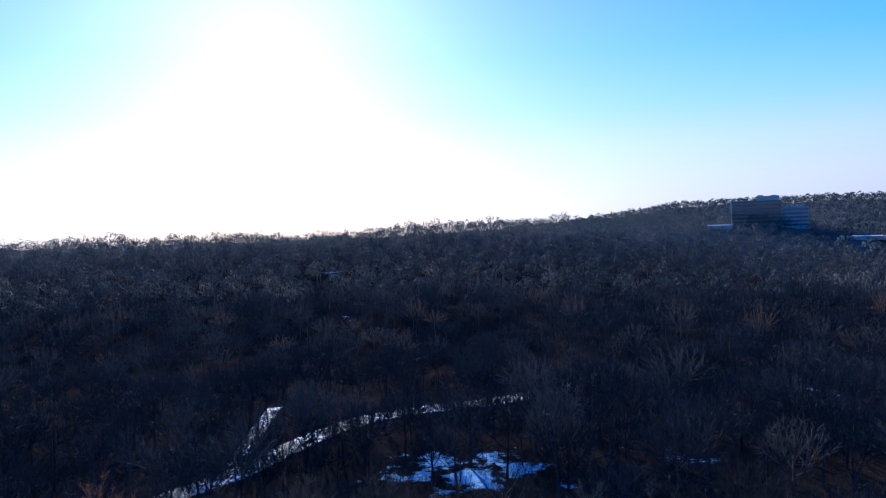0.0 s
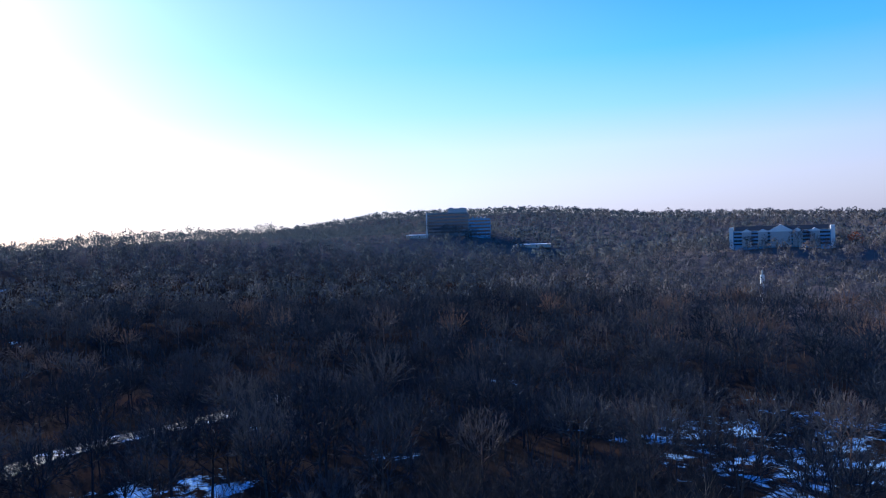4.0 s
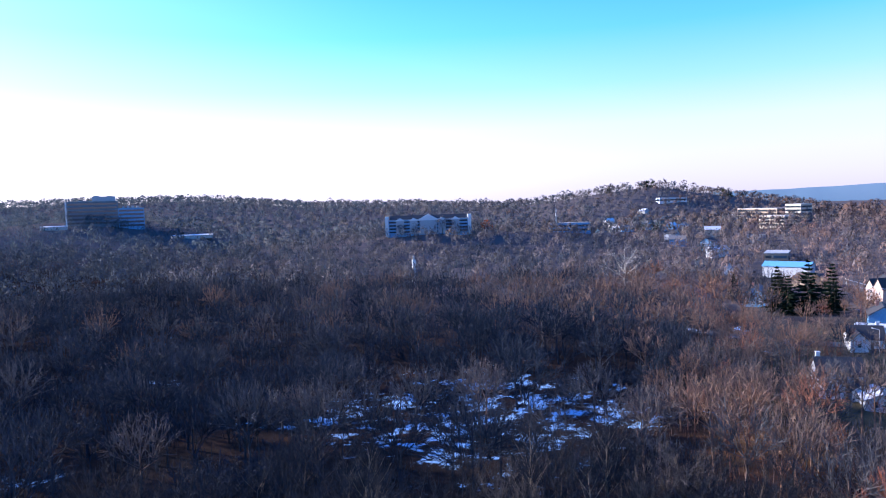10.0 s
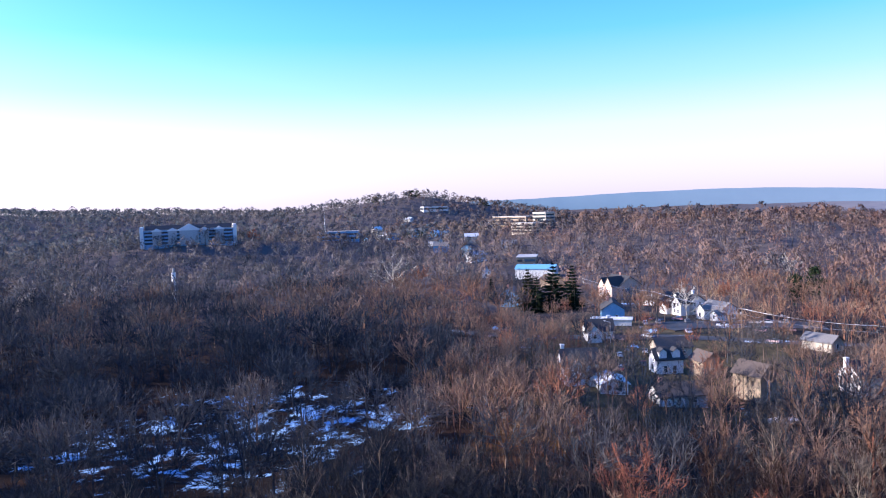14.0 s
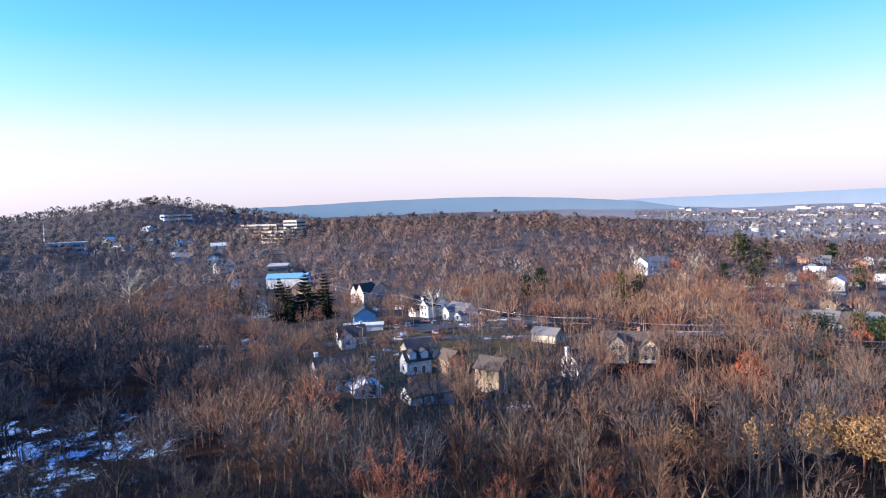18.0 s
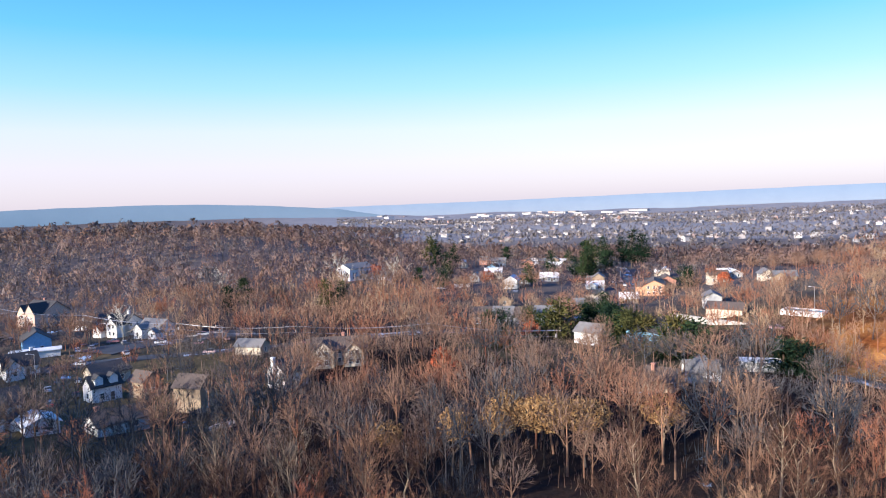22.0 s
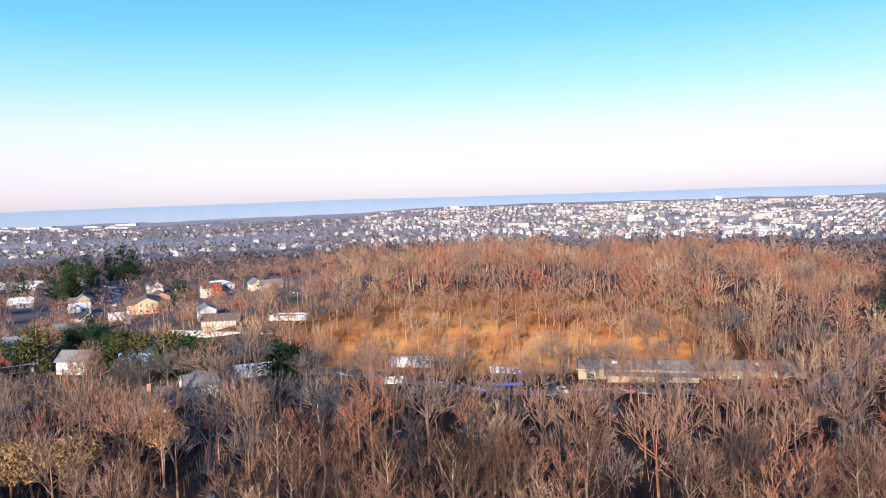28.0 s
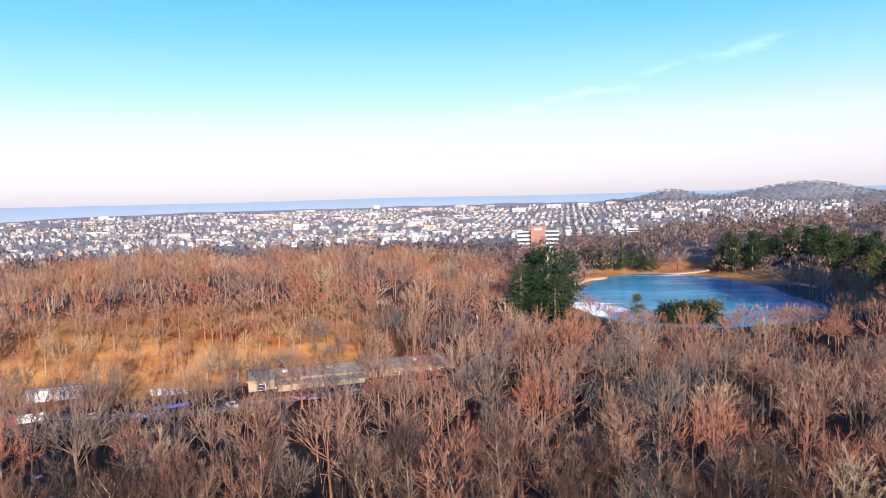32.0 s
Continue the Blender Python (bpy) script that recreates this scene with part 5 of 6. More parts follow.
# ---- garden walls, pavilion and small things ----
def small_things():
    root = new("retaining_wall")
    a, b = np.array((240, -147.0)), np.array((188, -166.0))
    m = (a + b) / 2
    root.matrix_world = pose(m[0], m[1], gz(m[0], m[1]), 0, 0, math.degrees(math.atan2(*(b - a)[::-1])))
    tagged(root, "long pale concrete retaining wall above the orange bank", "wall")
    L = float(np.linalg.norm(b - a))
    for k in range(12):
        part("panel", boxes(((k - 5.5) * L / 12, 0, -1.5, L / 12 - 0.12, 0.4, 2.3)), M_CONCRETE, root)
    part("coping", boxes((0, 0, 0.8, L, 0.6, 0.15)), M_CONCRETE, root)
    for k in range(8):
        CLEAR.append((a[0] + (b - a)[0] * k / 7, a[1] + (b - a)[1] * k / 7, 4))
    pool = new("swimming_pool")
    pool.matrix_world = pose(200, -172, gz(200, -172) + 0.2, 0, 0, 30)
    tagged(pool, "round-edged raised pool with blue water and white rim", "pool")
    part("rim", boxes((0, 3.2, -0.5, 13, 0.5, 1.8), (0, -3.2, -0.5, 13, 0.5, 1.8), (6.4, 0, -0.5, 0.5, 6.4, 1.8), (-6.4, 0, -0.5, 0.5, 6.4, 1.8)), M_TRIM, pool)
    part("water", boxes((0, 0, 0, 12.4, 6, 0.9)), surface("pool water", (0.06, 0.42, 0.60), 0.1, 0.1), pool)
    pav = new("pavilion_frame")
    pav.matrix_world = pose(106, -170, gz(106, -170), 0, 0, 35)
    tagged(pav, "open steel shelter frame with pale roof panels and a blue base", "shelter")
    for px in (-4, 0, 4):
        for py in (-3, 3):
            part("post", boxes((px, py, 0, 0.25, 0.25, 3.4)), M_DOOR, pav)
    for k in range(6):
        part("roof_panel", boxes((-4 + 1.6 * k, 0, 3.4 + 0.12 * k, 1.0, 7, 0.12)), M_TRIM, pav)
    part("skirt", boxes((0, 3.2, 0, 9, 0.2, 0.9)), surface("royal blue panel", (0.06, 0.10, 0.55), 0.5, 0.15), pav)
    CLEAR.append((106, -170, 7))
    boat = new("covered_boat")
    boat.matrix_world = pose(172, 14, gz(172, 14), 0, 0, 120)
    tagged(boat, "boat under a white tarpaulin on the grass", "boat")
    v = np.array([(-3.2, -1, 0.3), (3.4, 0, 0.5), (-3.2, 1, 0.3), (-3.2, -1.2, 1.2), (3.6, 0, 1.4), (-3.2, 1.2, 1.2), (-2.6, 0, 2.0), (2.0, 0, 1.9)], float)
    part("tarpaulin", (v, np.array([(3, 4, 7), (3, 7, 6), (4, 5, 7), (5, 6, 7), (3, 6, 5)])), M_WHITE, boat)
    part("hull", (v, np.array([(0, 1, 4), (0, 4, 3), (1, 2, 5), (1, 5, 4), (2, 0, 3), (2, 3, 5), (0, 2, 1)])), M_GREY, boat)
    part("cradle", boxes((-1.5, 0, -0.2, 0.2, 2, 0.7), (1.5, 0, -0.2, 0.2, 1.4, 0.9)), M_POLE, boat)
    CLEAR.append((172, 14, 5))
    for x, y, h in ((200, -176, 8), (32, -245, 8), (24, -268, 8), (240, 74, 8), (268, 20, 8), (330, -170, 8), (390, -204, 8)):
        lamp = new("street_lamp")
        lamp.matrix_world = pose(x, y, gz(x, y), 0, 0, 90)
        tagged(lamp, "grey street lamp with a single arm", "street lamp", "street lamps")
        part("pole", frusta([(0, 0, -0.5)], [(0, 0, h)], [0.11], [0.07], 8), M_METAL, lamp)
        part("arm", frusta([(0, 0, h - 0.1)], [(1.8, 0, h + 0.3)], [0.06], [0.05], 6), M_METAL, lamp)
        part("head", boxes((2.0, 0, h + 0.2, 0.7, 0.28, 0.14)), M_TRIM, lamp)
    tank = new("white_marker")
    tank.matrix_world = pose(268, 336, gz(268, 336))
    tagged(tank, "slim white chimney showing above the bare trees", "chimney")
    part("shaft", frusta([(0, 0, -1)], [(0, 0, 18.5)], [1.3], [1.2], 10), M_WHITE, tank)
    part("cap", frusta([(0, 0, 18.5)], [(0, 0, 21)], [0.6], [0.5], 8), M_CONCRETE, tank)


# ---- evergreens and trees of note ----
def conifer_mesh(seed, h, r, n=26, per=16, droop=0.25):
    """A spruce: whorls of drooping needle sprays round a straight trunk."""
    rng = np.random.RandomState(seed)
    tier = np.repeat(np.linspace(0.1, 0.97, n // 2), per * 2)
    f = np.clip(tier + rng.normal(size=len(tier)) * 0.008, 0, 1)
    th = rng.uniform(0, math.tau, len(f))
    reach = np.repeat(rng.uniform(0.72, 1.15, n // 2), per * 2) * (1 + 0.28 * np.sin(th * 3 + tier * 23))
    ln = r * (1 - f) ** 0.7 * reach * rng.uniform(0.55, 1.1, len(f)) + 0.3
    st = np.stack([np.zeros_like(f), np.zeros_like(f), f * h], 1)
    d = np.stack([np.cos(th), np.sin(th), -droop + 0.5 * f], 1)
    v0, t0 = blades(st + d * (ln * 0.15)[:, None], st + d * ln[:, None], 0.55 + 0.25 * ln * 0.5, rng)
    m = st + d * (ln * 0.55)[:, None]
    d2 = d + rng.normal(size=d.shape) * 0.5
    v1, t1 = blades(m, m + d2 * (ln * 0.5)[:, None], 0.5 + 0 * ln, rng)
    return joined([(v0, t0), (v1, t1)])


def pine_mesh(seed, h, r, clumps=38, per=30):
    """A pine: needle clumps on spreading boughs, open below."""
    rng = np.random.RandomState(seed)
    f = rng.uniform(0.16, 1.0, clumps)
    th = rng.uniform(0, math.tau, clumps)
    rr = r * (1.05 - 0.75 * np.abs(f - 0.35) / 0.65) * rng.uniform(0.25, 1.0, clumps)
    c = np.stack([np.cos(th) * rr, np.sin(th) * rr, f * h], 1)
    idx = np.repeat(np.arange(clumps), per)
    u = rng.normal(size=(len(idx), 3)) * np.array([1, 1, 0.55])
    size = r * 0.42
    p = c[idx] + u * size * 0.6
    way = u + np.array([0, 0, 0.5]) + rng.normal(size=u.shape) * 0.4
    way /= np.linalg.norm(way, axis=1)[:, None]
    v, t = blades(p - way * 0.5, p + way * 0.6, np.full(len(p), 0.42), rng)
    bo = frusta(np.stack([0 * rr, 0 * rr, f * h * 0.86], 1), c, np.full(clumps, 0.07), np.full(clumps, 0.03), 3)
    return (v, t), bo


def evergreen_kinds():
    out = {}
    for k in range(3):
        out["spruce", k] = (mesh_from("trunk", *frusta([(0, 0, -0.5)], [(0, 0, 15)], [0.24], [0.04], 6), [M_BARK]), mesh_from("crown", *conifer_mesh(600 + k, 16, 4.4 + 0.5 * k), [M_SPRUCE]))
        (v, t), bo = pine_mesh(620 + k, 16, 4.6)
        out["pine", k] = (mesh_from("trunk", *joined([frusta([(0, 0, -0.5), (0, 0, 8)], [(0, 0, 8), (0.2, 0.1, 15)], [0.28, 0.2], [0.2, 0.05], 6), bo]), [M_BARK]), mesh_from("crown", v, t, [M_NEEDLE]))
        v2, t2 = pine_mesh(640 + k, 10, 5.2, 34, 30)[0]
        out["bushy", k] = (mesh_from("trunk", *frusta([(0, 0, -0.5)], [(0, 0, 8)], [0.25], [0.05], 6), [M_BARK]), mesh_from("crown", v2 * (1, 1, 0.95) - (0, 0, 2.2), t2, [M_NEEDLE]))
    return out


def evergreens():
    kinds = evergreen_kinds()
    rng = np.random.RandomState(31)

    def put(kind, x, y, s, label, group):
        tr, cr = kinds[kind, rng.randint(3)]
        root = new(kind + "_tree" if kind != "bushy" else "pine_tree")
        root.matrix_world = pose(x, y, gz(x, y), 0, 0, rng.uniform(0, 360)) @ Matrix.Diagonal((s, s, s * rng.uniform(0.92, 1.1), 1))
        part("trunk", tr, None, root)
        part("crown", cr, None, root)
        tagged(root, label, "tree", group)
        CLEAR.append((x, y, 3.2 * s))
        if math.hypot(x, y) < 420:
            CLEAR.extend([(x * 0.96, y * 0.96, 4.0 * s), (x * 0.92, y * 0.92, 3.6 * s)])

    for x, y, s in [(300, 131, 1.3), (301, 119, 1.45), (318, 116, 1.4), (296, 125, 1.1), (310, 112, 0.8), (330, 165, 0.7)]:
        put("spruce", x, y, s, "tall dark green spruce beside the houses", "spruces by the houses")
        CLEAR.extend([(x * 0.94, y * 0.94, 5), (x * 0.88, y * 0.88, 4.5)])
    for x, y, s in [(238, -100, 1.5), (243, -97, 1.2), (246, -120, 1.2), (250, -116, 1.0), (234, -119, 1.3), (228, -121, 1.1), (218, -118, 1.4), (213, -121, 1.2), (222, -113, 1.1), (200, -123, 1.35), (194, -126, 1.4),
                    (197, -119, 1.1), (256, -84, 1.1), (262, -80, 0.9), (341, -218, 1.3), (230, -76, 1.0), (348, -28, 1.1), (352, -32, 0.9), (388, 16, 0.9), (395, -2, 0.8), (265, -98, 0.9), (272, -128, 0.9), (300, -148, 0.9), (286, -118, 0.9)]:
        put("bushy", x, y, s * 1.08, "bushy green pine between the houses", "pines by the houses")
    for x, y, s in [(332, -23, 1.1), (338, -31, 1.05), (326, -28, 0.9), (365, 16, 1.0), (340, 22, 0.9), (485, -123, 1.1), (478, -117, 0.9), (367, -136, 0.9), (492, -267, 1.9), (486, -272, 1.6), (498, -262, 1.5), (492, -241, 1.5), (498, -236, 1.4), (391, -183, 1.3), (396, -188, 1.1), (387, -178, 1.0), (512, -112, 1.4), (518, -118, 1.2), (506, -116, 1.2), (430, -202, 1.2), (445, -210, 1.0), (420, -172, 1.1), (405, -180, 0.9), (440, -222, 1.15), (455, -226, 1.2), (470, -205, 0.9), (380, -90, 0.9), (395, -80, 0.8), (520, -175, 1.0), (445, -110, 0.8), (560, -260, 1.2), (575, -265, 1.0)]:
        put("pine", x, y, s, "dark pine standing above the bare trees", "pines along the street")
    for x, y, s in [(160, -131, 1.25), (164, -135, 1.15), (156, -135, 1.1)]:
        CLEAR.extend([(x * 0.95, y * 0.95, 5), (x * 0.9, y * 0.9, 5), (x * 0.85, y * 0.85, 4.5)])
        put("bushy", x, y, s, "big olive-green evergreen by the road", "evergreens by the road")
    for k in range(13):
        put("pine", 13 + rng.uniform(-8, 9) - 0.4 * k, -280 - 4.6 * k + rng.uniform(-2, 2), rng.uniform(0.95, 1.7), "tall green pine at the corner of the lake", "pines by the lake")
    for k in range(9):
        put("bushy", -38 - 4.2 * (k % 5) + rng.uniform(-1, 1), -287 - 4.0 * (k // 5) + rng.uniform(-1, 1), rng.uniform(1.15, 1.4), "bushy pine on the near shore of the lake", "pines by the lake")
    for x, y, s in [(4, -284, 1.0), (1, -289, 1.1), (6, -291, 0.9)]:
        put("spruce", x, y, s, "olive-green evergreen beside the tall pines", "pines by the lake")
    put("pine", -27, -292, 0.75, "slim pine on the near shore of the lake", "pines by the lake")
    for k in range(13):
        put("pine", -4 - 4.2 * k + rng.uniform(-2, 2), -472 - rng.uniform(0, 16), rng.uniform(0.7, 0.95), "green pine on the far shore of the lake", "pines by the lake")
    for k in range(34):
        a = radians(-168.5 + 10.5 * (k % 17) / 17 + rng.uniform(-0.4, 0.4))
        dd = 468 - 1.4 * (k % 17) + 14 * (k // 17) + rng.uniform(-5, 5)
        put("pine", dd * math.sin(a), dd * math.cos(a), rng.uniform(0.95, 1.25), "dark pine in the shaded wood behind the lake", "pines behind the lake")
    for k in range(22):
        put("pine", -134 - rng.uniform(0, 30), -330 - 5.4 * k + rng.uniform(-4, 4), rng.uniform(0.9, 1.2), "dark pine in the shaded wood behind the lake", "pines behind the lake")
    for x, y, s in [(285, -392, 1.3), (330, -480, 1.0), (296, -400, 1.1)]:
        put("bushy", x, y, s, "dark evergreen on the ridge", "evergreens on the ridge")
    for x, y, s in [(1006, 648, 1.5), (1012, 640, 1.2), (1084, 556, 1.4), (1090, 550, 1.2), (960, 690, 1.1), (700, 560, 1.2), (690, 570, 1.1), (650, 540, 1.0), (455, 500, 0.9), (450, 506, 0.8), (640, 420, 1.0), (655, 412, 1.1)]:
        put("bushy", x, y, s, "dark pine standing above the hillside woods", "pines on the hill")


def leafy_oaks():
    rng = np.random.RandomState(44)
    spots = [(121, -47, 1.0, 6.0), (118, -54, 0.95, 5.2), (125, -40, 0.9, 4.0), (130, -19, 0.75, 3.6), (128, -33, 0.8, 3.0), (118, -70, 0.85, 4.6), (124, -30, 0.95, 2.4), (140, -46, 0.85, 4.2)]
    for k, (x, y, s, r) in enumerate(spots):
        h = 14.0 * s
        (wv, wt), (tv, tt) = bare_tree(700 + k, h, 9, 6, 4, 0.05, 1.2, 0.4)
        n = int(2300 * (r / 6) ** 2) + 200
        u = rng.normal(size=(n, 3))
        u /= np.linalg.norm(u, axis=1)[:, None]
        c = np.array([0, 0, h * 0.74]) + u * np.array([r, r, h * 0.24]) * rng.uniform(0.25, 1.0, (n, 1)) ** 0.45
        w = rng.normal(size=(n, 3)) * 0.17
        root = new("oak_tree")
        root.matrix_world = pose(x, y, gz(x, y))
        part("trunk", (wv, wt), M_BARK, root)
        part("crown", (tv, tt), M_TWIG_OB, root)
        part("leaves", blades(c - w, c + w, np.full(n, 0.24), rng), M_OAKLEAF, root, "dry tan leaves held through winter")
        tagged(root, "oak keeping its dry tan leaves among bare trees", "tree", "tan oaks")
        CLEAR.extend([(x, y, r * 0.7), (x * 0.88, y * 0.88, r * 0.9), (x * 0.78, y * 0.78, r * 0.9), (x * 0.68, y * 0.68, r * 0.8)])


def red_trees():
    """Trees that keep rusty leaves."""
    rng = np.random.RandomState(51)
    m = tinted("rusty leaves", [(0.0, (0.30, 0.07, 0.035)), (1.0, (0.45, 0.13, 0.06))], source="island")
    for k, (x, y, h) in enumerate([(478, 486, 15), (196, -46, 9), (446, -62, 12), (236, -88, 8), (390, -120, 10), (300, -212, 9)]):
        (wv, wt), (tv, tt) = bare_tree(760 + k, h, 8, 6, 4, 0.06, 1.2, 0.35)
        v, t = tuft(770 + k, h, 700, 0.4, 0.9, 0.42, 7)
        root = new("maple_tree")
        root.matrix_world = pose(x, y, gz(x, y))
        part("trunk", (wv, wt), M_BARK, root)
        part("leaves", (v[:-3], t[:-1]), m, root, "rust-red leaves")
        tagged(root, "small tree with rust-red leaves among bare woods", "tree", "rusty trees")
        CLEAR.append((x, y, 3))


def pale_trees():
    for k, (x, y, h) in enumerate([(322, 222, 24), (300, 60, 14), (430, -36, 18), (420, -70, 18), (410, 30, 16)]):
        (wv, wt), (tv, tt) = bare_tree(800 + k, h, 11, 6, 5, 0.09, 1.5, 0.22)
        root = new("sycamore_tree")
        root.matrix_world = pose(x, y, gz(x, y))
        part("trunk", (wv * (1.5, 1.5, 1), wt), M_PALE_BARK, root)
        part("crown", (tv * (1.5, 1.5, 1), tt), M_PALE_BARK, root)
        tagged(root, "pale-barked leafless sycamore above darker woods", "tree", "pale trees")
        CLEAR.append((x, y, 4))


# ---- the town in the valley ----
def town():
    rng = np.random.RandomState(77)
    wall = tinted("town walls", [(0.0, (0.60, 0.57, 0.57)), (0.3, (0.40, 0.38, 0.375)), (0.65, (0.26, 0.24, 0.235)), (0.85, (0.26, 0.26, 0.28)), (1.0, (0.42, 0.24, 0.18))], 0.8, "island", 0.1)
    roof = tinted("town roofs", [(0.0, (0.10, 0.10, 0.105)), (0.45, (0.17, 0.16, 0.157)), (0.75, (0.25, 0.235, 0.235)), (0.9, (0.42, 0.41, 0.42)), (1.0, (0.24, 0.17, 0.15))], 0.85, "island", 0.1)

    def batch(name, label, x, y, w, d, h, rise, rz):
        V, T, M, o = [], [], [], 0
        z = ground_z(x, y)
        for i in range(len(x)):
            c, s = math.cos(rz[i]), math.sin(rz[i])
            for k, (v, t) in enumerate((gable_wall(w[i], d[i], h[i], rise[i]), gable_roof(w[i], d[i], h[i], rise[i], 0.4, 0.3))):
                v = np.stack([v[:, 0] * c - v[:, 1] * s + x[i], v[:, 0] * s + v[:, 1] * c + y[i], v[:, 2] + z[i]], -1)
                if k:
                    t = t[[0, 1, 4, 5, 12, 13, 16, 17]]
                V.append(v)
                T.append(t + o)
                M += [k] * len(t)
                o += len(v)
        tagged(new(name, mesh_from(name, np.concatenate(V), np.concatenate(T), [wall, roof], mat_index=M)), label, "houses", kind="stuff")

    def place(n, az0, az1, r0, r1, seed, lot):
        r = np.random.RandomState(seed)
        a, d = np.radians(r.uniform(az0, az1, n)), np.sqrt(r.uniform(r0 ** 2, r1 ** 2, n))
        x, y = np.round(d * np.sin(a) / lot) * lot + r.uniform(-3, 3, n), np.round(d * np.cos(a) / (lot * 1.7)) * lot * 1.7 + r.uniform(-3, 3, n)
        k = waves(x, y, 520, seed) + r.normal(size=n) * 0.35 > -0.35
        return x[k], y[k], r

    x, y, r = place(5200, 137, 200, 1300, 3250, 1, 21)
    n = len(x)
    batch("town_houses", "white and pale houses packed over the valley slope", x, y, r.uniform(7.5, 12, n), r.uniform(6, 9, n), r.uniform(4, 7.5, n), r.uniform(2, 3.6, n), np.where(r.uniform(size=n) < 0.5, 0.3, 0.3 + math.pi / 2))
    x, y, r = place(110, 137, 200, 1300, 3400, 2, 60)
    n = len(x)
    batch("town_blocks", "larger pale blocks and mills in the town", x, y, r.uniform(24, 60, n), r.uniform(14, 26, n), r.uniform(7, 16, n), np.full(n, 0.8), np.full(n, 0.3))
    x, y, r = place(420, 96, 137, 900, 3200, 3, 30)
    n = len(x)
    batch("valley_houses", "scattered houses in the wooded valley", x, y, r.uniform(9, 14, n), r.uniform(8, 10, n), r.uniform(4, 7, n), r.uniform(2, 3.4, n), r.uniform(0, 3, n))
    x, y, r = place(75, 98, 120, 2500, 4300, 4, 90)
    n = len(x)
    batch("valley_halls", "long white halls and stores in the valley", x, y, r.uniform(30, 90, n), r.uniform(20, 40, n), r.uniform(5, 10, n), np.full(n, 0.6), r.uniform(0.2, 0.6, n))


def ridge(name, label, d, az0, az1, crest, low, high, glow):
    """One far ridge, with haze painted on as a glow that pales towards its foot."""
    m, n, l, b = nodes_of(name + " in haze")
    g = n.new("ShaderNodeNewGeometry")
    sep = n.new("ShaderNodeSeparateXYZ")
    l.new(g.outputs["Position"], sep.inputs[0])
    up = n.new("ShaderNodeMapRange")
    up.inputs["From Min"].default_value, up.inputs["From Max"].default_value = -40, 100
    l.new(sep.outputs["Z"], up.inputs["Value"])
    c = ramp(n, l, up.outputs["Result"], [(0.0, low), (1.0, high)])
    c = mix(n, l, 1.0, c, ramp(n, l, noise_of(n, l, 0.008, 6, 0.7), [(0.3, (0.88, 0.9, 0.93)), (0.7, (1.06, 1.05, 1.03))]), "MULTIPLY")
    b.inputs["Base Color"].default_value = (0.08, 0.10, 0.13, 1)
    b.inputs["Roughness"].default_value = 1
    # The hill gives off the haze colour itself.
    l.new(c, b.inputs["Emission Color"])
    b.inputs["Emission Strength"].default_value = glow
    deg = np.linspace(az0, az1, 320)
    a = np.radians(deg)
    el = np.interp(deg, [p for p, _ in crest], [e for _, e in crest])
    for _ in range(6):
        el[1:-1] = (el[:-2] + 2 * el[1:-1] + el[2:]) / 4
    top = 50 + d * np.tan(np.radians(el)) + 1.6 * waves(deg * 20, 0 * a, 90, 10)
    v = np.concatenate([np.stack([d * np.sin(a), d * np.cos(a), np.full_like(a, -80)], -1), np.stack([d * np.sin(a), d * np.cos(a), top], -1),
                        np.stack([(d + 60) * np.sin(a), (d + 60) * np.cos(a), top - 30], -1)])
    k = len(a)
    t = [tri for i in range(k - 1) for o in (0, k) for tri in ((i + o, i + 1 + o, i + 1 + k + o), (i + o, i + 1 + k + o, i + k + o))]
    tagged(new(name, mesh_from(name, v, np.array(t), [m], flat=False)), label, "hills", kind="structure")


def backdrop():
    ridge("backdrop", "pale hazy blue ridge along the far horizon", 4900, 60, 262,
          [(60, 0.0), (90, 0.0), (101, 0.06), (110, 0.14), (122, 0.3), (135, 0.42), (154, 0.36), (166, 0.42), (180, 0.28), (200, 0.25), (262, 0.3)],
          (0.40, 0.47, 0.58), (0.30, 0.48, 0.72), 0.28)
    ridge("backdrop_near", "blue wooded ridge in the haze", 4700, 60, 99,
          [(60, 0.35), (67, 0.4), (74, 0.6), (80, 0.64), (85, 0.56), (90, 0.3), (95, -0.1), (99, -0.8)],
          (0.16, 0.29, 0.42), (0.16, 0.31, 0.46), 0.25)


roads()
east_houses()
garages()
suburb()
hill_houses()
large_buildings()
radio_mast(553, 461, 25)
strip_building()
trailer(137, -165, 28)
truck(127, -144, 40)
cars()
utility_line()
small_things()
evergreens()
leafy_oaks()
red_trees()
pale_trees()
town()
backdrop()


# ---- woods ----
def woods(name, label, r0, r1, az0, az1, step, variants, seed, lo=0.6, hi=1.25, mat=M_TWIG):
    rng = np.random.RandomState(seed)
    x, y = jittered(r0, r1, az0, az1, step, rng)
    k = wooded(x, y, rng)
    if name == "undergrowth":
        k &= snow_amount(x, y) < 0.2
    x, y = x[k], y[k]
    p = np.stack([x, y, ground_z(x, y)], -1)
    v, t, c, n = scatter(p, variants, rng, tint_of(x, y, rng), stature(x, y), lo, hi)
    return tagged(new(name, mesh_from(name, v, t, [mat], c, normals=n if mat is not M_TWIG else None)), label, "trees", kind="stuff")


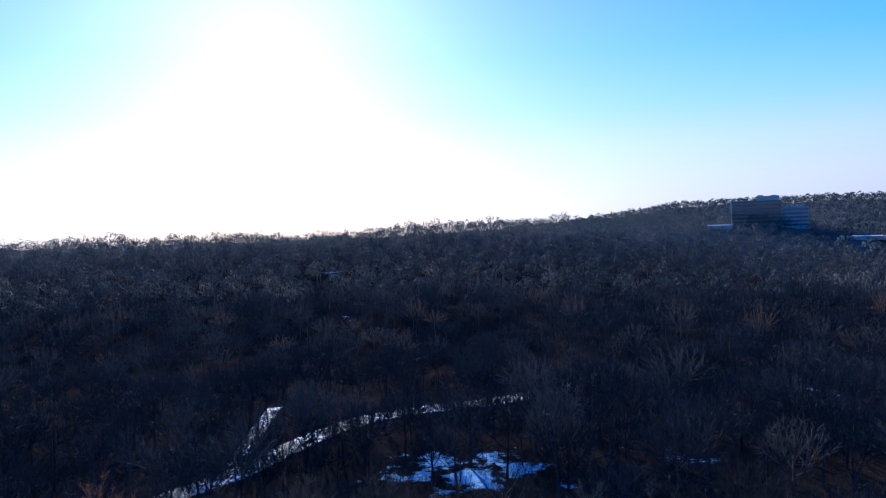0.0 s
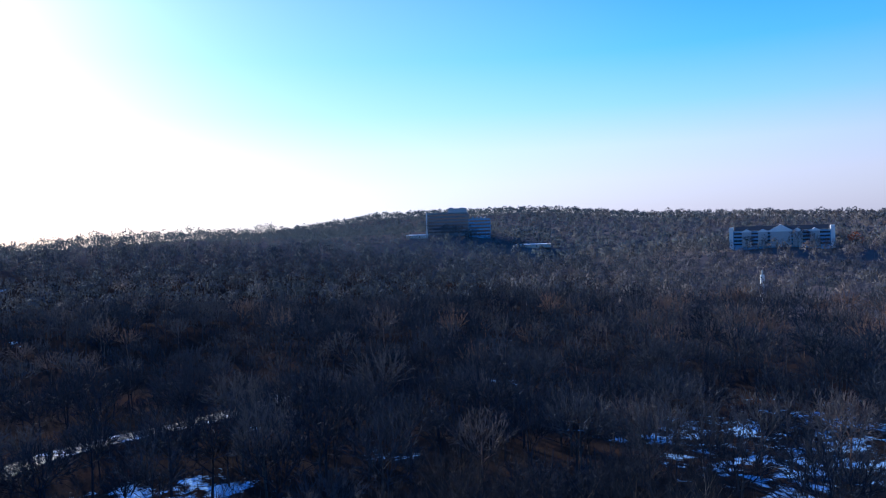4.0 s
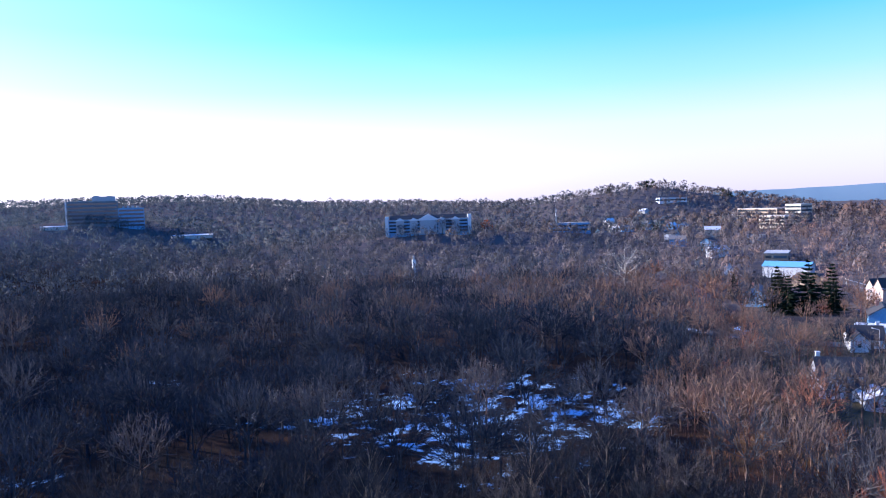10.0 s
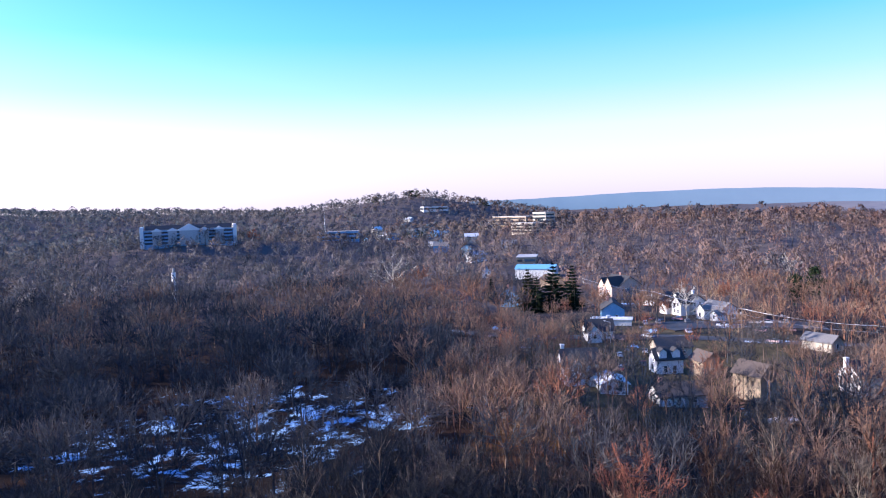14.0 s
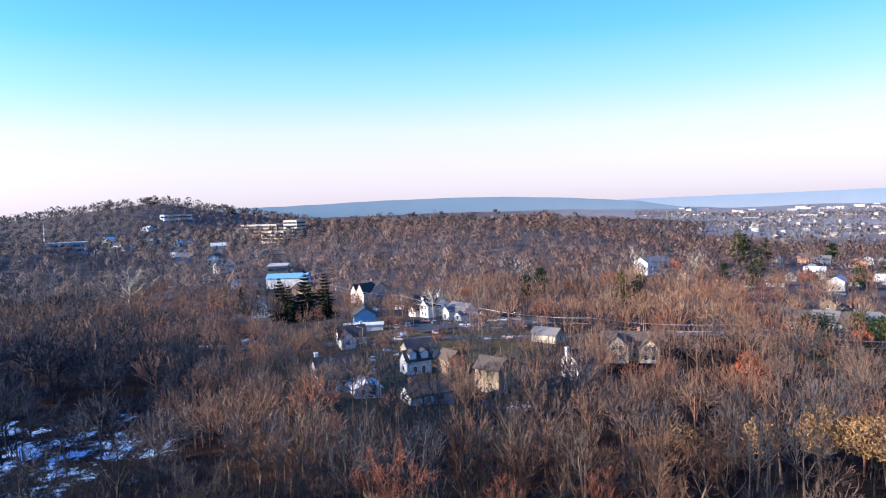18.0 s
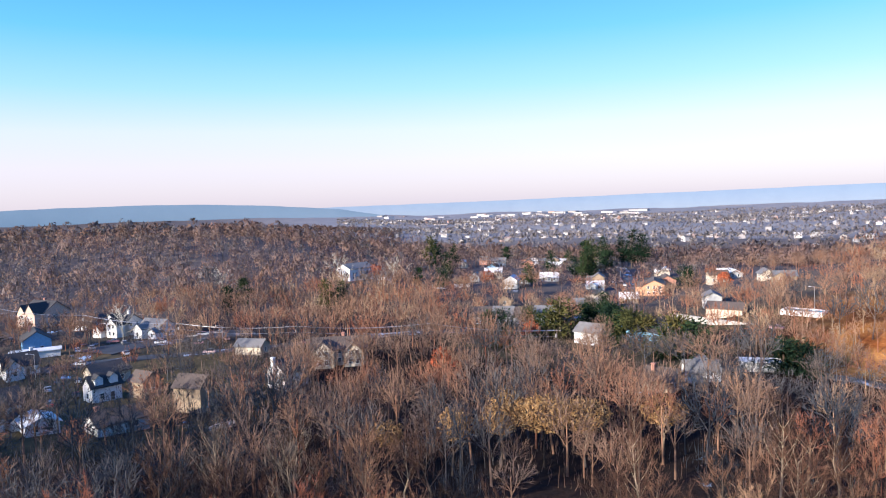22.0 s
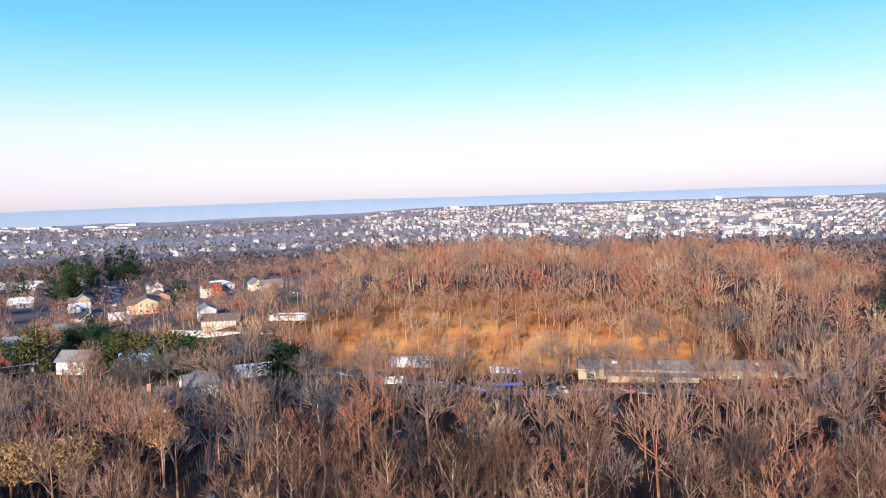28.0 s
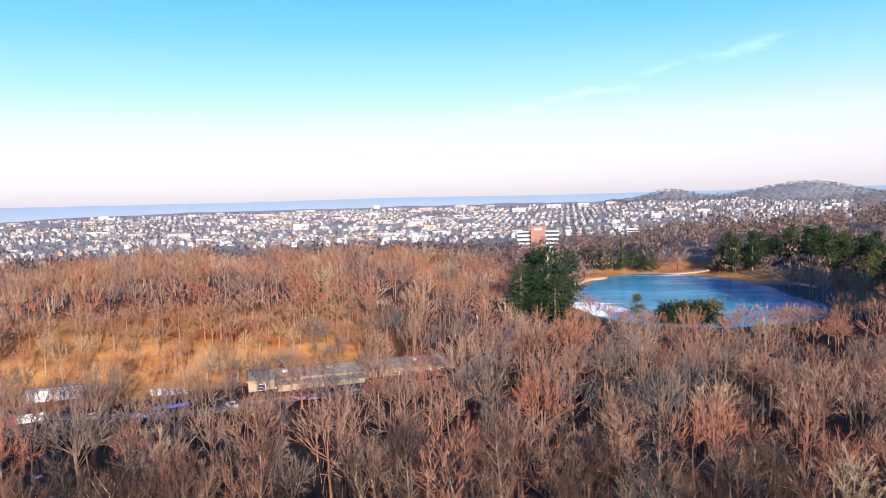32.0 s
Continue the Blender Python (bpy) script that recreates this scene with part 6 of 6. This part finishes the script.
def build_woods():
    mid = [vase_tree(100 + k, 16.5, 13, 0.10, 0.31 + 0.035 * (k % 4), 32 + 2 * k, 30, 0.26 + 0.05 * (k % 3)) for k in range(9)]
    back = [vase_tree(150 + k, 16.0, 10, 0.20, 0.34 + 0.035 * (k % 4), 25, 9, 0.27, False) for k in range(8)]
    mid_dense = [vase_tree(130 + k, 17.0, 13, 0.125, 0.38 + 0.04 * (k % 4), 42 + 3 * k, 18, 0.28 + 0.04 * (k % 3)) for k in range(9)]
    back_dense = [vase_tree(170 + k, 16.5, 10, 0.24, 0.40 + 0.035 * (k % 3), 28, 4, 0.30, False) for k in range(8)]
    far = [tuft(200 + k, 15.0, 118, 0.56, 1.9, 0.40 + 0.05 * (k % 3), 6 + k % 3) for k in range(8)]
    fine = [tuft(320 + k, 15.0, 90, 0.6, 1.8, 0.40 + 0.06 * (k % 3), 6, 10) for k in range(6)]
    dim = [tuft(300 + k, 13.0, 38, 1.6, 2.7, 0.52 + 0.05 * (k % 3), 5, 8) for k in range(6)]
    for az0, az1, label in ((-75, 62, "bare grey-brown winter woods on the slope"), (62, 120, "bare brown winter trees between the houses"), (120, 215, "bare russet winter woods by the lake")):
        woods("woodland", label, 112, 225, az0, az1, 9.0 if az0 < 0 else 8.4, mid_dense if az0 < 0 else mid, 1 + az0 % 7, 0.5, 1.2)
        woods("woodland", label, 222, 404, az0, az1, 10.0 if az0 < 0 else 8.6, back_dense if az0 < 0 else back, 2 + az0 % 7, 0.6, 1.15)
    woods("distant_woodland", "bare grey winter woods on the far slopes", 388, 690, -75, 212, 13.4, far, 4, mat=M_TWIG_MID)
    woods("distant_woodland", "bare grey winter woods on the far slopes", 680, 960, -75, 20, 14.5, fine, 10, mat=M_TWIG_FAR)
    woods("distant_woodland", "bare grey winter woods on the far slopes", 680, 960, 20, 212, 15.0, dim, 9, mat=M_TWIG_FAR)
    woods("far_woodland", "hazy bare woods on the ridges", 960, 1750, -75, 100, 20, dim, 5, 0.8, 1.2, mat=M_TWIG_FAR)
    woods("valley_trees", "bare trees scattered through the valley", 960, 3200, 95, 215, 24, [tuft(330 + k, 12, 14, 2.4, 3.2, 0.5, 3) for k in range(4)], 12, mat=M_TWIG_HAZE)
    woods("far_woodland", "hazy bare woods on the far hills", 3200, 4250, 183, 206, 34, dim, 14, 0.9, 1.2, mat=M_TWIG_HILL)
    woods("undergrowth", "dense low bare thicket beneath the winter trees", 76, 114, -75, 62, 8.6, mid_dense, 8, 0.45, 0.8)
    woods("woodland_below", "bare winter trees beneath the camera", 12, 78, -90, 270, 11, back, 6, 0.6, 0.9)
    woods("woodland_behind", "bare winter woods on the near slope", 78, 420, 215, 285, 15, far, 7)


def build_near_trees():
    """The three hundred nearest trees stand singly; the rest of the edge is one wood."""
    rng = np.random.RandomState(21)
    kinds = []
    slim = [vase_tree(440 + k, 16.5, 12, 0.085, 0.22 + 0.03 * (k % 4), 26 + 2 * k, 8, 0.30 + 0.05 * (k % 3)) for k in range(8)]
    for k in range(9):
        wood, fine = bare_tree(400 + k, 16.0, 12 + k % 3, 8, 12, 0.042, 0.85 + 0.1 * k if k < 5 else 1.1 + 0.25 * (k - 5), 0.28 + 0.05 * (k % 4), 40, 0.6)
        kinds.append((mesh_from("trunk", *wood, [M_BARK]), mesh_from("crown", *fine, [M_TWIG_OB]), mesh_from("crown", *fine, [M_TWIG_RUSSET])))
    x, y = jittered(78, 112, -72, 210, 6.8, rng)
    k = wooded(x, y, rng)
    x2, y2 = jittered(112, 165, 66, 132, 13, rng)          # gardens and the edge of the woods
    x3, y3 = jittered(206, 262, 127, 169, 7.0, rng)         # slender trees on the bank
    k2 = np.concatenate([k, wooded(x2, y2, rng), (lake_depth(x3, y3) > 1) & (rng.uniform(size=len(x3)) < 0.62 + 0.36 * smooth(146, 156, polar(x3, y3)[0]))])
    tall = np.concatenate([stature(x, y), stature(x2, y2), np.full(len(x3), 0.7)])[k2]
    x, y = np.concatenate([x, x2, x3])[k2], np.concatenate([y, y2, y3])[k2]
    order = np.argsort(np.hypot(x, y))
    x, y, tall = x[order], y[order], tall[order]
    az = np.degrees(np.arctan2(x, y)) % 360
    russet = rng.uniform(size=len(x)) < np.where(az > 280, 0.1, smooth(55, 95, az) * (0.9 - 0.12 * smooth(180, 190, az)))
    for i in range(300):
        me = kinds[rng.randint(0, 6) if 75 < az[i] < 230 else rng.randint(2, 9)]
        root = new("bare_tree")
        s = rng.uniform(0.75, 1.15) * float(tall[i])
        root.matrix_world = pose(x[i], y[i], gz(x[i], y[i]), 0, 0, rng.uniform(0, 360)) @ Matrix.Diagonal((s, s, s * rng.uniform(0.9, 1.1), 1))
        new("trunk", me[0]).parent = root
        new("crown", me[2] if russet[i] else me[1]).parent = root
        tagged(root, "leafless tree with russet-brown twigs" if russet[i] else "leafless tree with grey-brown bark and fine twigs", "tree", "winter trees")
    x, y, tall = x[300:], y[300:], tall[300:]
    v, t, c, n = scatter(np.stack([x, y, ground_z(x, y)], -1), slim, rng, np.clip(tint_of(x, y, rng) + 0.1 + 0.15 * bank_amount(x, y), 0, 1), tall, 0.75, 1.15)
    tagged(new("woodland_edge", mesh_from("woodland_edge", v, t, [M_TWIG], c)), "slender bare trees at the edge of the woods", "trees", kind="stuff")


def garden_trees():
    """Tall bare trees between the woods and the houses."""
    rng = np.random.RandomState(77)
    kinds = [vase_tree(480 + k, 16.5, 14, 0.085, 0.26 + 0.035 * (k % 4), 34 + 3 * k, 14, 0.28 + 0.05 * (k % 3)) for k in range(7)]
    x, y = jittered(140, 252, 56.5, 69.0, 7.6, rng)
    x2, y2 = jittered(118, 150, 69, 84, 9.0, rng)
    x3, y3 = jittered(190, 345, 69, 98, 15.0, rng)
    x, y = np.concatenate([x, x2, x3]), np.concatenate([y, y2, y3])
    far = np.ones(len(x), bool)
    for cx, cy in HOMES:
        far &= np.hypot(x - cx, y - cy) > 8.0
        dh = math.hypot(cx, cy)                         # trees that would hide a house from the camera are left out
        along, across = (x * cx + y * cy) / dh, np.abs(x * cy - y * cx) / dh
        far &= ~((across < 6.0) & (along > 0.74 * dh) & (along < dh) & (dh < 330))
    x, y = x[far], y[far]
    tint = np.clip(tint_of(x, y, rng) + 0.06, 0, 1)
    v, t, c, n = scatter(np.stack([x, y, ground_z(x, y)], -1), kinds, rng, tint, np.where(polar(x, y)[0] > 69, 0.72, 0.95), 0.7, 1.12)
    tagged(new("garden_trees", mesh_from("garden_trees", v, t, [M_TWIG], c)), "tall bare brown trees between the houses and the woods", "trees", kind="stuff")


build_woods()
build_near_trees()
garden_trees()

print("objects", len(bpy.data.objects), "tris", sum(len(o.data.polygons) for o in bpy.data.objects if o.type == "MESH"))
